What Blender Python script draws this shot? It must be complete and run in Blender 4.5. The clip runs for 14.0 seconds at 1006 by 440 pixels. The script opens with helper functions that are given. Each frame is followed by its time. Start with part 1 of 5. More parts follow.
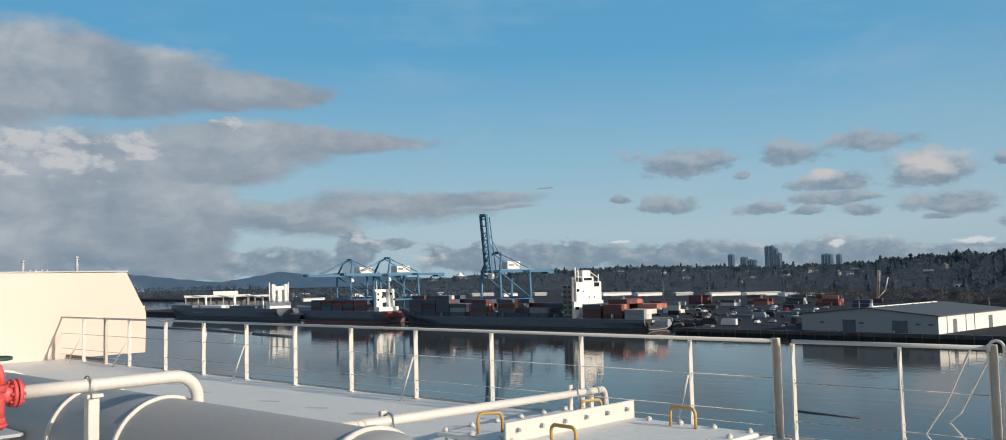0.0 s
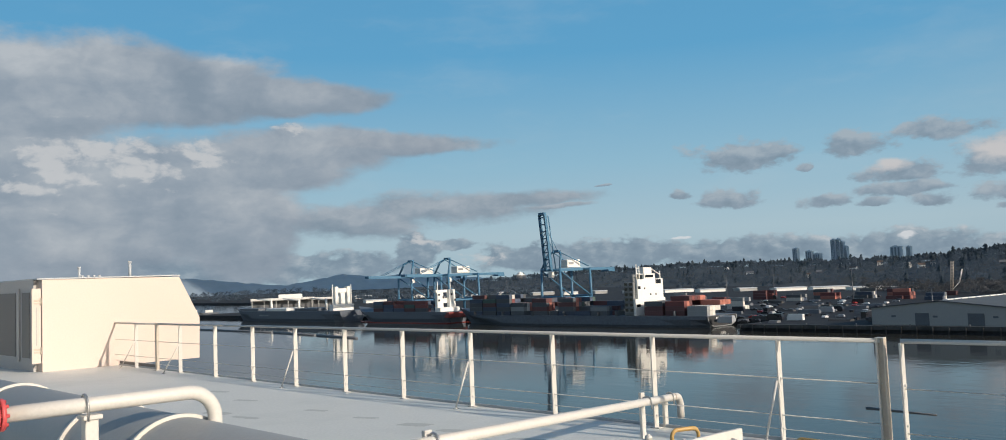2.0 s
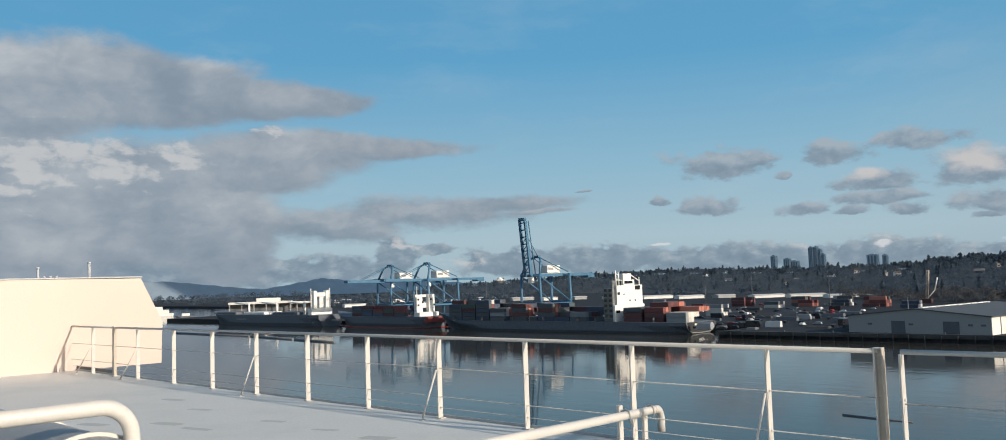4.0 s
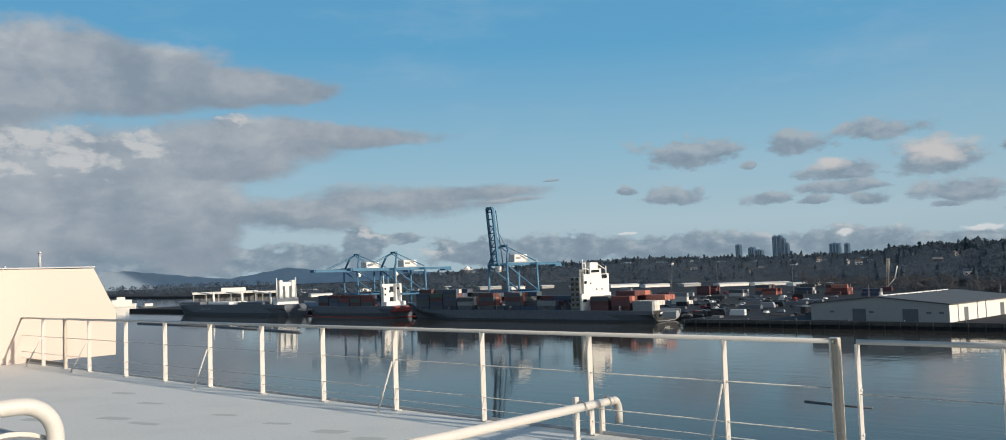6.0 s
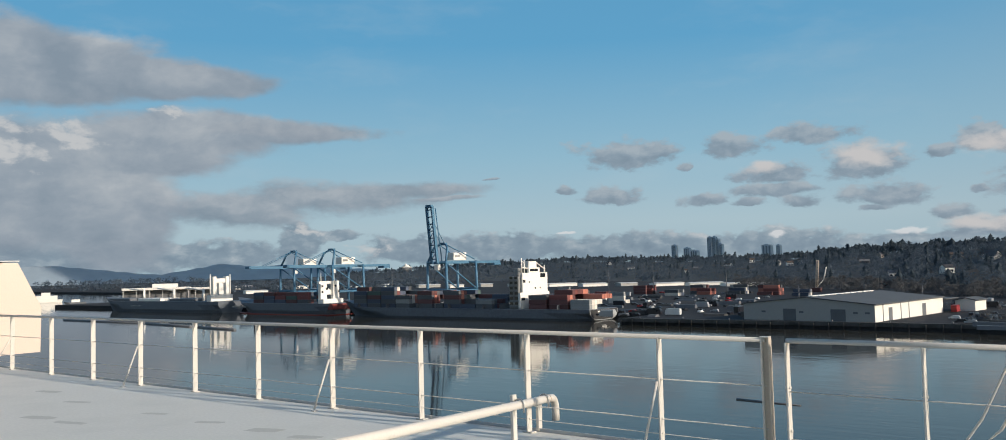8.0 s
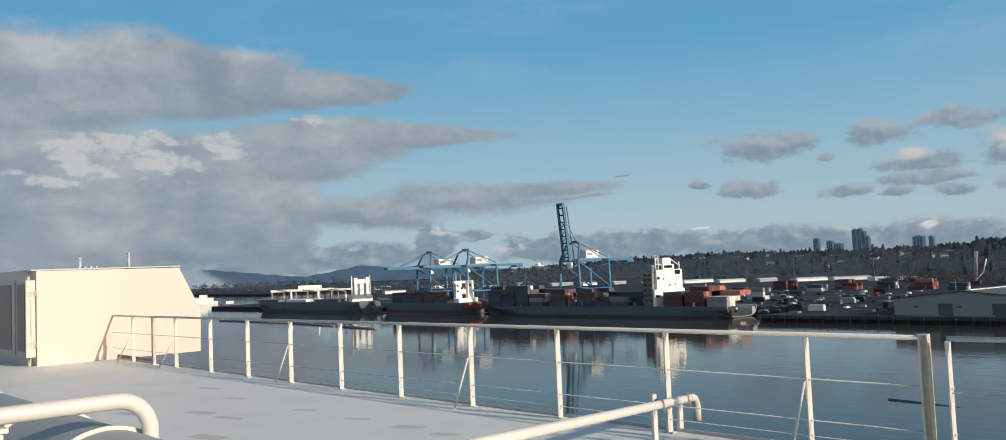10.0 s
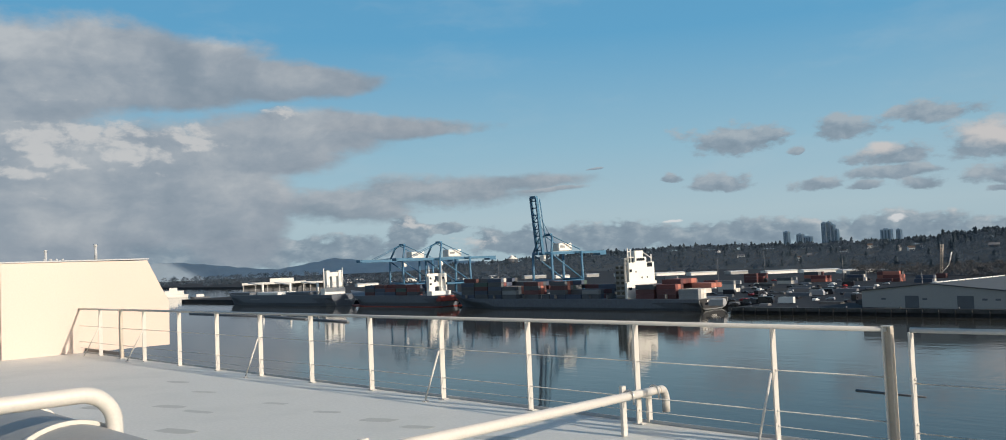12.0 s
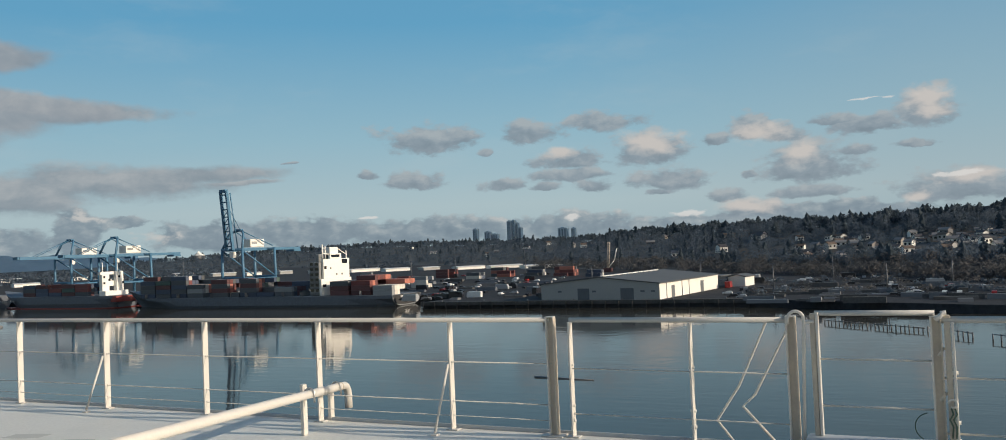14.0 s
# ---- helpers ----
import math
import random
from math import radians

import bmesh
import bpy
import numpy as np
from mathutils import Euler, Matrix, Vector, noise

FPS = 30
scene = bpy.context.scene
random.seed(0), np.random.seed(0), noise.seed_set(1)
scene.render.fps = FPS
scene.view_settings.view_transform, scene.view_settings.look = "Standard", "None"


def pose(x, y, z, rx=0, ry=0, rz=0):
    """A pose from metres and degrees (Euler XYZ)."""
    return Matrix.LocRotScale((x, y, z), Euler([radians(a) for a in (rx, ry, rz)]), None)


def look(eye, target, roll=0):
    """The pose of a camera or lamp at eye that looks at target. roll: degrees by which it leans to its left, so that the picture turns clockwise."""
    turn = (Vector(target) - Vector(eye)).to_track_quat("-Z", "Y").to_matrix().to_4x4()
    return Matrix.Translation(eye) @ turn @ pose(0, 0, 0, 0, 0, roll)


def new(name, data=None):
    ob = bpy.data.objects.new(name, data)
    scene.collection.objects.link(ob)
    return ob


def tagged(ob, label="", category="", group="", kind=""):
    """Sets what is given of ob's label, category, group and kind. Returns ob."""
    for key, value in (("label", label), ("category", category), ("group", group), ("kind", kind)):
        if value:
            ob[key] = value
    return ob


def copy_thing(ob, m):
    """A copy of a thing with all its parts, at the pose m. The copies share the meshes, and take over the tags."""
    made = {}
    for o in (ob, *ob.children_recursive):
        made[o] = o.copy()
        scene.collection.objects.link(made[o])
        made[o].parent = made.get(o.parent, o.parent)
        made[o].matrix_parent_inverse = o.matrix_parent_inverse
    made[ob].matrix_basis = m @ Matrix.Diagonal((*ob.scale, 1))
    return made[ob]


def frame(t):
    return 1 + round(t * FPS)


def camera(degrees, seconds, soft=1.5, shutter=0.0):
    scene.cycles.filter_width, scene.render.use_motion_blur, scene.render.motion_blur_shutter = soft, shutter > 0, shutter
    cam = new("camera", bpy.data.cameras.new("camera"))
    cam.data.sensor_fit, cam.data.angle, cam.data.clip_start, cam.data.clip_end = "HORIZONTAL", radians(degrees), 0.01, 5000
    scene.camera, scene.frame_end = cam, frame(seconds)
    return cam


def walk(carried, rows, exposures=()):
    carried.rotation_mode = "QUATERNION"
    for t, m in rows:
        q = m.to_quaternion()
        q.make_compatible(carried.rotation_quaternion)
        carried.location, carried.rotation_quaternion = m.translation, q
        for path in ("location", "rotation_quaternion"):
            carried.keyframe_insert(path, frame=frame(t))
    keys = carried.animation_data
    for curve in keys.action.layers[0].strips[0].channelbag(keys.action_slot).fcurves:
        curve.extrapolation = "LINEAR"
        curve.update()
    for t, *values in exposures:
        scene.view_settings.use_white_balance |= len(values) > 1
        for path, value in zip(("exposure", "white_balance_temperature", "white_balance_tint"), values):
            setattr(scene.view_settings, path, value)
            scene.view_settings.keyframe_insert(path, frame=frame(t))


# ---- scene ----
cam = camera(59.6, 14.0, soft=0.9)
PATH = [
    (0, (8.059, 1.405, 1.712), (6.718, 2.883, 1.843), -1.3),
    (0.1, (8.033, 1.436, 1.712), (6.688, 2.911, 1.843), -1.29),
    (0.2, (7.995, 1.481, 1.712), (6.628, 2.933, 1.846), -1.23),
    (0.3, (7.952, 1.532, 1.713), (6.548, 2.947, 1.849), -1.14),
    (0.4, (7.910, 1.581, 1.713), (6.471, 2.960, 1.853), -1.05),
    (0.5, (7.871, 1.628, 1.713), (6.411, 2.987, 1.855), -1.0),
    (1, (7.656, 1.778, 1.701), (6.2, 3.141, 1.855), -1.2),
    (1.5, (7.473, 1.907, 1.695), (6.049, 3.305, 1.823), -2.1),
    (2, (7.377, 2.143, 1.686), (5.94, 3.528, 1.819), -2.3),
    (2.5, (7.292, 2.325, 1.675), (5.854, 3.711, 1.795), -2.8),
    (3, (7.152, 2.495, 1.67), (5.762, 3.925, 1.81), -1.9),
    (5.3, (6.903, 2.851, 1.65), (5.478, 4.247, 1.787), -2.0),
    (5.5, (6.904, 2.885, 1.667), (5.484, 4.287, 1.798), -2.0),
    (6, (6.916, 2.918, 1.663), (5.563, 4.386, 1.779), -2.0),
    (6.5, (6.934, 2.919, 1.669), (5.664, 4.46, 1.779), -1.6),
    (7, (6.938, 2.922, 1.661), (5.688, 4.479, 1.769), -1.7),
    (7.2, (6.938, 2.913, 1.655), (5.693, 4.474, 1.763), -1.5),
    (9.3, (6.905, 2.895, 1.675), (5.593, 4.401, 1.783), -2.1),
    (9.5, (6.91, 2.9, 1.673), (5.54, 4.353, 1.784), -2.3),
    (10, (6.896, 2.889, 1.669), (5.429, 4.243, 1.783), -2.4),
    (10.2, (6.889, 2.892, 1.666), (5.399, 4.221, 1.774), -2.4),
    (10.5, (6.884, 2.902, 1.663), (5.401, 4.239, 1.767), -2.3),
    (11, (6.894, 2.913, 1.667), (5.42, 4.261, 1.764), -2.2),
    (11.5, (6.9, 2.909, 1.662), (5.442, 4.275, 1.759), -2.2),
    (12, (6.915, 2.908, 1.667), (5.488, 4.307, 1.762), -2.4),
    (12.3, (6.935, 2.910, 1.667), (5.549, 4.348, 1.759), -2.5),
    (12.5, (6.942, 2.914, 1.667), (5.632, 4.423, 1.756), -2.5),
    (13, (6.943, 2.936, 1.659), (5.734, 4.527, 1.738), -2.4),
    (13.5, (6.96, 2.952, 1.658), (5.842, 4.609, 1.721), -2.5),
    (14, (7.007, 2.969, 1.662), (6.133, 4.767, 1.72), -2.4),
]
walk(cam, [(t, look(e, g, r)) for t, e, g, r in PATH], [(0, 0.0, 6400, 10), (3, 0.0, 6400, 10), (5.5, 0.0, 6450, 10), (12.5, 0.0, 6550, 10), (13.3, 0.0, 6650, 10), (14, -0.03, 6850, 10)])

# ---- light ----
SUN_ELEV, SUN_SIDE = radians(20), radians(8.3)
to_sun = Vector((math.cos(SUN_ELEV) * math.cos(SUN_SIDE), math.cos(SUN_ELEV) * math.sin(SUN_SIDE), math.sin(SUN_ELEV)))
sun = new("sun", bpy.data.lights.new("sun", "SUN"))
sun.data.energy, sun.data.angle, sun.data.color = 4.2, radians(0.5), (1.0, 0.87, 0.73)
sun.matrix_world = look((0, 0, 0), -to_sun)
world = bpy.data.worlds.new("world")
scene.world = world
world.use_nodes = True
wt = world.node_tree
sky = wt.nodes.new("ShaderNodeTexSky")
sky.sky_type, sky.sun_disc = "NISHITA", False
sky.sun_elevation, sky.sun_rotation = SUN_ELEV, radians(90) - SUN_SIDE
wt.links.new(sky.outputs[0], wt.nodes["Background"].inputs[0])
wt.nodes["Background"].inputs[1].default_value = 0.12

WATER, QUAY = -28.0, -25.0
HOME = Vector((7.0, 2.9, 1.67))


# ---- node helpers ----
def tree(name):
    m = bpy.data.materials.new(name)
    m.use_nodes = True
    return m, m.node_tree, m.node_tree.nodes["Principled BSDF"]


def put(nt, kind, **values):
    n = nt.nodes.new(kind)
    for k, v in values.items():
        if k == "op":
            n.operation = v
        else:
            n.inputs[int(k[1:])].default_value = v
    return n


def math_node(nt, op, a, b=None):
    n = nt.nodes.new("ShaderNodeMath")
    n.operation = op
    for i, v in enumerate((a, b)):
        if v is None:
            continue
        if isinstance(v, (int, float)):
            n.inputs[i].default_value = v
        else:
            nt.links.new(v, n.inputs[i])
    return n.outputs[0]


def ramp(nt, value, stops):
    n = nt.nodes.new("ShaderNodeValToRGB")
    e = n.color_ramp.elements
    while len(e) < len(stops):
        e.new(0.5)
    for el, (p, c) in zip(e, stops):
        el.position, el.color = p, (*c, 1) if len(c) == 3 else c
    nt.links.new(value, n.inputs[0])
    return n.outputs[0]


def noise_node(nt, scale, detail=4.0, rough=0.55, coords=None, stretch=None):
    n = nt.nodes.new("ShaderNodeTexNoise")
    n.inputs["Scale"].default_value, n.inputs["Detail"].default_value, n.inputs["Roughness"].default_value = scale, detail, rough
    if coords is None:
        coords = nt.nodes.new("ShaderNodeNewGeometry").outputs["Position"]
    if stretch:
        mp = nt.nodes.new("ShaderNodeMapping")
        mp.inputs["Scale"].default_value = stretch
        nt.links.new(coords, mp.inputs[0])
        coords = mp.outputs[0]
    nt.links.new(coords, n.inputs["Vector"])
    return n.outputs[0]


def mix(nt, fac, a, b, blend="MIX"):
    n = nt.nodes.new("ShaderNodeMix")
    n.data_type, n.blend_type = "RGBA", blend
    for sock, v in ((n.inputs[0], fac), (n.inputs[6], a), (n.inputs[7], b)):
        if isinstance(v, (int, float)):
            sock.default_value = v
        elif isinstance(v, tuple):
            sock.default_value = (*v, 1)
        else:
            nt.links.new(v, sock)
    return n.outputs[2]


def surface(name, colour, rough=0.6, metal=0.0, coarse=0.5, fine=20.0, vary=0.12, bump=0.1, second=None, amount=(0.55, 0.75), random_tint=0.0, stretch=None):
    """A paint or mineral surface: coarse stains, fine grain, relief."""
    m, nt, bs = tree(name)
    big = noise_node(nt, coarse, 5, 0.6, stretch=stretch)
    small = noise_node(nt, fine, 3, 0.6)
    dark = tuple(c * (1 - vary) for c in colour)
    light = tuple(min(1, c * (1 + vary)) for c in colour)
    col = ramp(nt, small, [(0.3, dark), (0.7, light)])
    if second:
        col = mix(nt, ramp(nt, big, [(amount[0], (0, 0, 0)), (amount[1], (1, 1, 1))]), col, second)
    else:
        col = mix(nt, 0.5, col, ramp(nt, big, [(0.3, dark), (0.7, light)]))
    if random_tint:
        oi = nt.nodes.new("ShaderNodeObjectInfo")
        f = math_node(nt, "MULTIPLY_ADD", oi.outputs["Random"], random_tint * 2)
        f.node.inputs[2].default_value = 1 - random_tint
        comb = nt.nodes.new("ShaderNodeCombineColor")
        for i in range(3):
            nt.links.new(f, comb.inputs[i])
        col = mix(nt, 1.0, col, comb.outputs[0], "MULTIPLY")
    nt.links.new(col, bs.inputs["Base Color"])
    bs.inputs["Metallic"].default_value = metal
    rr = math_node(nt, "MULTIPLY_ADD", big, 0.25)
    rr.node.inputs[2].default_value = max(0.05, rough - 0.12)
    nt.links.new(rr, bs.inputs["Roughness"])
    if bump:
        b = nt.nodes.new("ShaderNodeBump")
        b.inputs["Strength"].default_value, b.inputs["Distance"].default_value = bump, 0.02
        nt.links.new(small, b.inputs["Height"])
        nt.links.new(b.outputs[0], bs.inputs["Normal"])
    return m


# ---- mesh helpers ----
def box(bm, lo, hi, bevel=0.0):
    vs = [bm.verts.new((x, y, z)) for x in (lo[0], hi[0]) for y in (lo[1], hi[1]) for z in (lo[2], hi[2])]
    fs = [bm.faces.new([vs[i] for i in q]) for q in ((0, 1, 3, 2), (4, 6, 7, 5), (0, 4, 5, 1), (2, 3, 7, 6), (0, 2, 6, 4), (1, 5, 7, 3))]
    if bevel:
        edges = {e for f in fs for e in f.edges}
        bmesh.ops.bevel(bm, geom=list(edges), offset=bevel, segments=1, affect="EDGES")
    return bm


def tube(bm, a, b, r, seg=10, r2=None):
    """A closed round bar from a to b."""
    a, b = Vector(a), Vector(b)
    d = (b - a).normalized()
    u = d.orthogonal().normalized()
    w = d.cross(u)
    rings = []
    for p, rad in ((a, r), (b, r if r2 is None else r2)):
        rings.append([bm.verts.new(p + (u * math.cos(k * 2 * math.pi / seg) + w * math.sin(k * 2 * math.pi / seg)) * rad) for k in range(seg)])
    for k in range(seg):
        f = bm.faces.new((rings[0][k], rings[0][(k + 1) % seg], rings[1][(k + 1) % seg], rings[1][k]))
        f.smooth = True
    bm.faces.new(rings[0][::-1])
    bm.faces.new(rings[1])
    return bm


def hose(bm, pts, r, seg=12):
    """A bent pipe along a row of points."""
    pts = [Vector(p) for p in pts]
    rings, u = [], None
    for i, p in enumerate(pts):
        d = (pts[min(i + 1, len(pts) - 1)] - pts[max(i - 1, 0)]).normalized()
        u = d.orthogonal().normalized() if u is None else (u - d * u.dot(d)).normalized()
        w = d.cross(u)
        rings.append([bm.verts.new(p + (u * math.cos(k * 2 * math.pi / seg) + w * math.sin(k * 2 * math.pi / seg)) * r) for k in range(seg)])
    for a, b in zip(rings, rings[1:]):
        for k in range(seg):
            f = bm.faces.new((a[k], a[(k + 1) % seg], b[(k + 1) % seg], b[k]))
            f.smooth = True
    bm.faces.new(rings[0][::-1])
    bm.faces.new(rings[-1])
    return bm


def arc(c, u, v, r, a0, a1, n=8):
    c, u, v = Vector(c), Vector(u), Vector(v)
    return [c + u * r * math.cos(radians(a0 + (a1 - a0) * i / n)) + v * r * math.sin(radians(a0 + (a1 - a0) * i / n)) for i in range(n + 1)]


def prism(bm, outline, axis, lo, hi):
    """An outline of two coordinates, pushed from lo to hi along the third axis."""
    def at(p, t):
        q = list(p)
        q.insert("xyz".index(axis), t)
        return q
    a = [bm.verts.new(at(p, lo)) for p in outline]
    b = [bm.verts.new(at(p, hi)) for p in outline]
    n = len(a)
    for i in range(n):
        bm.faces.new((a[i], a[(i + 1) % n], b[(i + 1) % n], b[i]))
    bm.faces.new(a[::-1])
    bm.faces.new(b)
    bmesh.ops.recalc_face_normals(bm, faces=bm.faces)
    return bm


def mesh(name, bm, material):
    bmesh.ops.recalc_face_normals(bm, faces=bm.faces)
    me = bpy.data.meshes.new(name)
    bm.to_mesh(me)
    bm.free()
    for m in material if isinstance(material, (list, tuple)) else [material]:
        me.materials.append(m)
    return me


def thing(name, label, category, group="", at=(0, 0, 0)):
    ob = new(name)
    ob.location = at
    ob.empty_display_size = 0.1
    return tagged(ob, label, category, group)


def part(name, bm, material, parent, label=""):
    ob = new(name, mesh(name, bm, material))
    ob.parent = parent
    return tagged(ob, label)


def solid(name, bm, material, label, category, group="", kind=""):
    return tagged(new(name, mesh(name, bm, material)), label, category, group, kind)


def B():
    return bmesh.new()


# ---- materials ----
white_paint = surface("white_paint", (0.58, 0.558, 0.51), 0.45, coarse=2.0, fine=40, vary=0.04, bump=0.08, second=(0.5, 0.43, 0.34), amount=(0.62, 0.88))
cream_paint = surface("cream_paint", (0.62, 0.51, 0.44), 0.5, coarse=0.9, fine=30, vary=0.03, bump=0.05, second=(0.65, 0.50, 0.43), amount=(0.68, 0.95))
deck_paint = surface("deck_paint", (0.675, 0.675, 0.615), 0.55, coarse=0.8, fine=25, vary=0.06, bump=0.15, second=(0.6, 0.61, 0.555), amount=(0.5, 0.8))
# greyer than the posts' white: the rails' weaker light put into the colour
dimmed_rail_paint = surface("dimmed_rail_paint", (0.47, 0.465, 0.44), 0.45, coarse=3.0, fine=40, vary=0.06, bump=0.06, second=(0.4, 0.36, 0.3), amount=(0.62, 0.88))
tan_paint = surface("tan_paint", (0.5, 0.44, 0.355), 0.55, coarse=3.0, fine=40, vary=0.08, bump=0.08, second=(0.36, 0.32, 0.28), amount=(0.5, 0.75))
patch_paint = surface("patch_paint", (0.5, 0.505, 0.455), 0.6, coarse=3, fine=25, vary=0.07, bump=0.15)
hull_paint = surface("hull_paint", (0.10, 0.13, 0.18), 0.5, coarse=0.2, fine=4, vary=0.1, bump=0.05)
tank_paint = surface("tank_paint", (0.33, 0.33, 0.31), 0.5, coarse=1.2, fine=30, vary=0.08, bump=0.08)
grey_paint = surface("grey_paint", (0.42, 0.44, 0.45), 0.5, coarse=1.5, fine=30, vary=0.07, bump=0.08)
dark_panel = surface("dark_panel", (0.19, 0.172, 0.158), 0.6, coarse=1.5, fine=30, vary=0.12, bump=0.1)
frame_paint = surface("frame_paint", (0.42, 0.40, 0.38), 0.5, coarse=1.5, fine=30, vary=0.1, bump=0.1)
brown_primer = surface("brown_primer", (0.5, 0.43, 0.35), 0.6, coarse=4, fine=40, vary=0.12, bump=0.1)
red_paint = surface("red_paint", (0.56, 0.085, 0.085), 0.42, coarse=6, fine=60, vary=0.1, bump=0.1)
yellow_paint = surface("yellow_paint", (0.5, 0.31, 0.10), 0.5, coarse=8, fine=60, vary=0.12, bump=0.1)
green_paint = surface("green_paint", (0.035, 0.075, 0.05), 0.5, coarse=6, fine=60, vary=0.12)
black_rubber = surface("black_rubber", (0.03, 0.03, 0.03), 0.7, coarse=6, fine=60, vary=0.12)
steel = surface("steel", (0.45, 0.45, 0.44), 0.4, 0.8, coarse=6, fine=60, vary=0.1)
crane_blue = surface("crane_blue", (0.06, 0.165, 0.265), 0.5, coarse=0.3, fine=3, vary=0.12, bump=0)
ship_white = surface("ship_white", (0.8, 0.78, 0.72), 0.5, coarse=0.15, fine=1, vary=0.04, bump=0, second=(0.6, 0.52, 0.42), amount=(0.68, 0.95))
# hull black raised to blue-grey: haze over the basin put into the paint
ship_hazed_black = surface("ship_hazed_black", (0.115, 0.133, 0.158), 0.6, coarse=0.1, fine=1, vary=0.15, bump=0, second=(0.115, 0.112, 0.118), amount=(0.6, 0.8))
ship_red = surface("ship_red", (0.27, 0.05, 0.04), 0.55, coarse=0.2, fine=1, vary=0.15, bump=0)
ship_dark = surface("ship_dark", (0.12, 0.132, 0.145), 0.6, coarse=0.2, fine=2, vary=0.2, bump=0)
glass_dark = surface("glass_dark", (0.02, 0.025, 0.03), 0.15, coarse=0.2, fine=2, vary=0.2, bump=0)
asphalt = surface("asphalt", (0.04, 0.044, 0.05), 0.9, coarse=0.015, fine=0.5, vary=0.25, bump=0, second=(0.058, 0.057, 0.055), amount=(0.5, 0.66))
quay_concrete = surface("quay_concrete", (0.07, 0.07, 0.068), 0.8, coarse=0.08, fine=1.0, vary=0.2, bump=0, second=(0.03, 0.03, 0.028), amount=(0.5, 0.7))
shed_wall = surface("shed_wall", (0.36, 0.36, 0.345), 0.7, coarse=0.1, fine=2, vary=0.06, bump=0, second=(0.5, 0.46, 0.4), amount=(0.6, 0.85))
shed_roof = surface("shed_roof", (0.085, 0.092, 0.096), 0.7, coarse=0.05, fine=2, vary=0.1, bump=0)
weathered_timber = surface("weathered_timber", (0.15, 0.15, 0.145), 0.8, coarse=0.5, fine=3, vary=0.2, bump=0)
# the soil's blue cast stands in for haze over the hill
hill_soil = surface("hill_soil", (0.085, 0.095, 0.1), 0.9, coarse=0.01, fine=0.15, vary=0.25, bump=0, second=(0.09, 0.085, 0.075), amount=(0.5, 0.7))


def water_material():
    m, nt, bs = tree("harbour_water")
    col = ramp(nt, noise_node(nt, 0.008, 3, 0.5), [(0.35, (0.042, 0.043, 0.038)), (0.65, (0.052, 0.053, 0.046))])
    nt.links.new(col, bs.inputs["Base Color"])
    bs.inputs["IOR"].default_value = 1.33
    bs.inputs["Specular IOR Level"].default_value = 0.25
    calm = ramp(nt, noise_node(nt, 0.012, 3, 0.55, stretch=(0.6, 1.4, 1)), [(0.35, (0.01, 0.01, 0.01)), (0.7, (0.05, 0.05, 0.05))])
    nt.links.new(calm, bs.inputs["Roughness"])
    swell = nt.nodes.new("ShaderNodeMapping")
    swell.inputs["Rotation"].default_value, swell.inputs["Scale"].default_value = (0, 0, radians(-40)), (0.04, 0.16, 1)
    nt.links.new(nt.nodes.new("ShaderNodeNewGeometry").outputs["Position"], swell.inputs[0])
    waves = math_node(nt, "ADD", math_node(nt, "MULTIPLY", noise_node(nt, 0.34, 3, 0.55, stretch=(0.5, 1.5, 1)), 2.2), math_node(nt, "MULTIPLY", noise_node(nt, 1.0, 3, 0.55, coords=swell.outputs[0]), 2.6))
    b = nt.nodes.new("ShaderNodeBump")
    b.inputs["Strength"].default_value, b.inputs["Distance"].default_value = 0.16, 0.09
    nt.links.new(waves, b.inputs["Height"])
    nt.links.new(b.outputs[0], bs.inputs["Normal"])
    return m


# clouds: bearing and elevation in degrees (bearing grows to the left), half width, half height
CLOUD_BANK = [(74.8, 12.19, 7.6, 2.9), (70.0, 12.81, 5.2, 2.6), (65.0, 12.39, 5.2, 2.1), (59.3, 11.92, 6.0, 1.15), (75.0, 10.92, 5.2, 2.9), (59.2, 8.5, 6.6, 1.6), (54.5, 8.85, 5.0, 0.9), (60.2, 7.5, 4.4, 1.7), (74.5, 5.0, 11.0, 5.0), (67.3, 5.3, 6.6, 4.1), (62.8, 4.1, 3.8, 3.9), (75.4, 6.35, 5.0, 2.5), (86.0, 9.0, 9.0, 8.0)]
STREAKS = [(55.5, 4.13, 5.4, 1.1), (49.4, 4.6, 7.0, 1.1), (45.0, 5.07, 5.4, 0.7), (42.6, 4.45, 2.4, 0.2), (52.0, 8.95, 6.0, 0.5)]
LOW_CLOUDS = [(52.0, 1.9, 1.3, 1.3), (49.5, 2.38, 1.8, 0.42), (44.5, 1.35, 3.4, 1.1), (38.7, 1.32, 4.6, 1.05), (30.7, 1.04, 5.4, 1.05), (21.8, 0.75, 5.6, 1.15), (14.0, 0.7, 5.0, 0.9), (5.0, 1.2, 6.0, 0.7), (57.5, 1.2, 4.8, 1.0), (63.0, 1.1, 5.0, 1.2), (71.0, 1.2, 7.0, 1.6)]
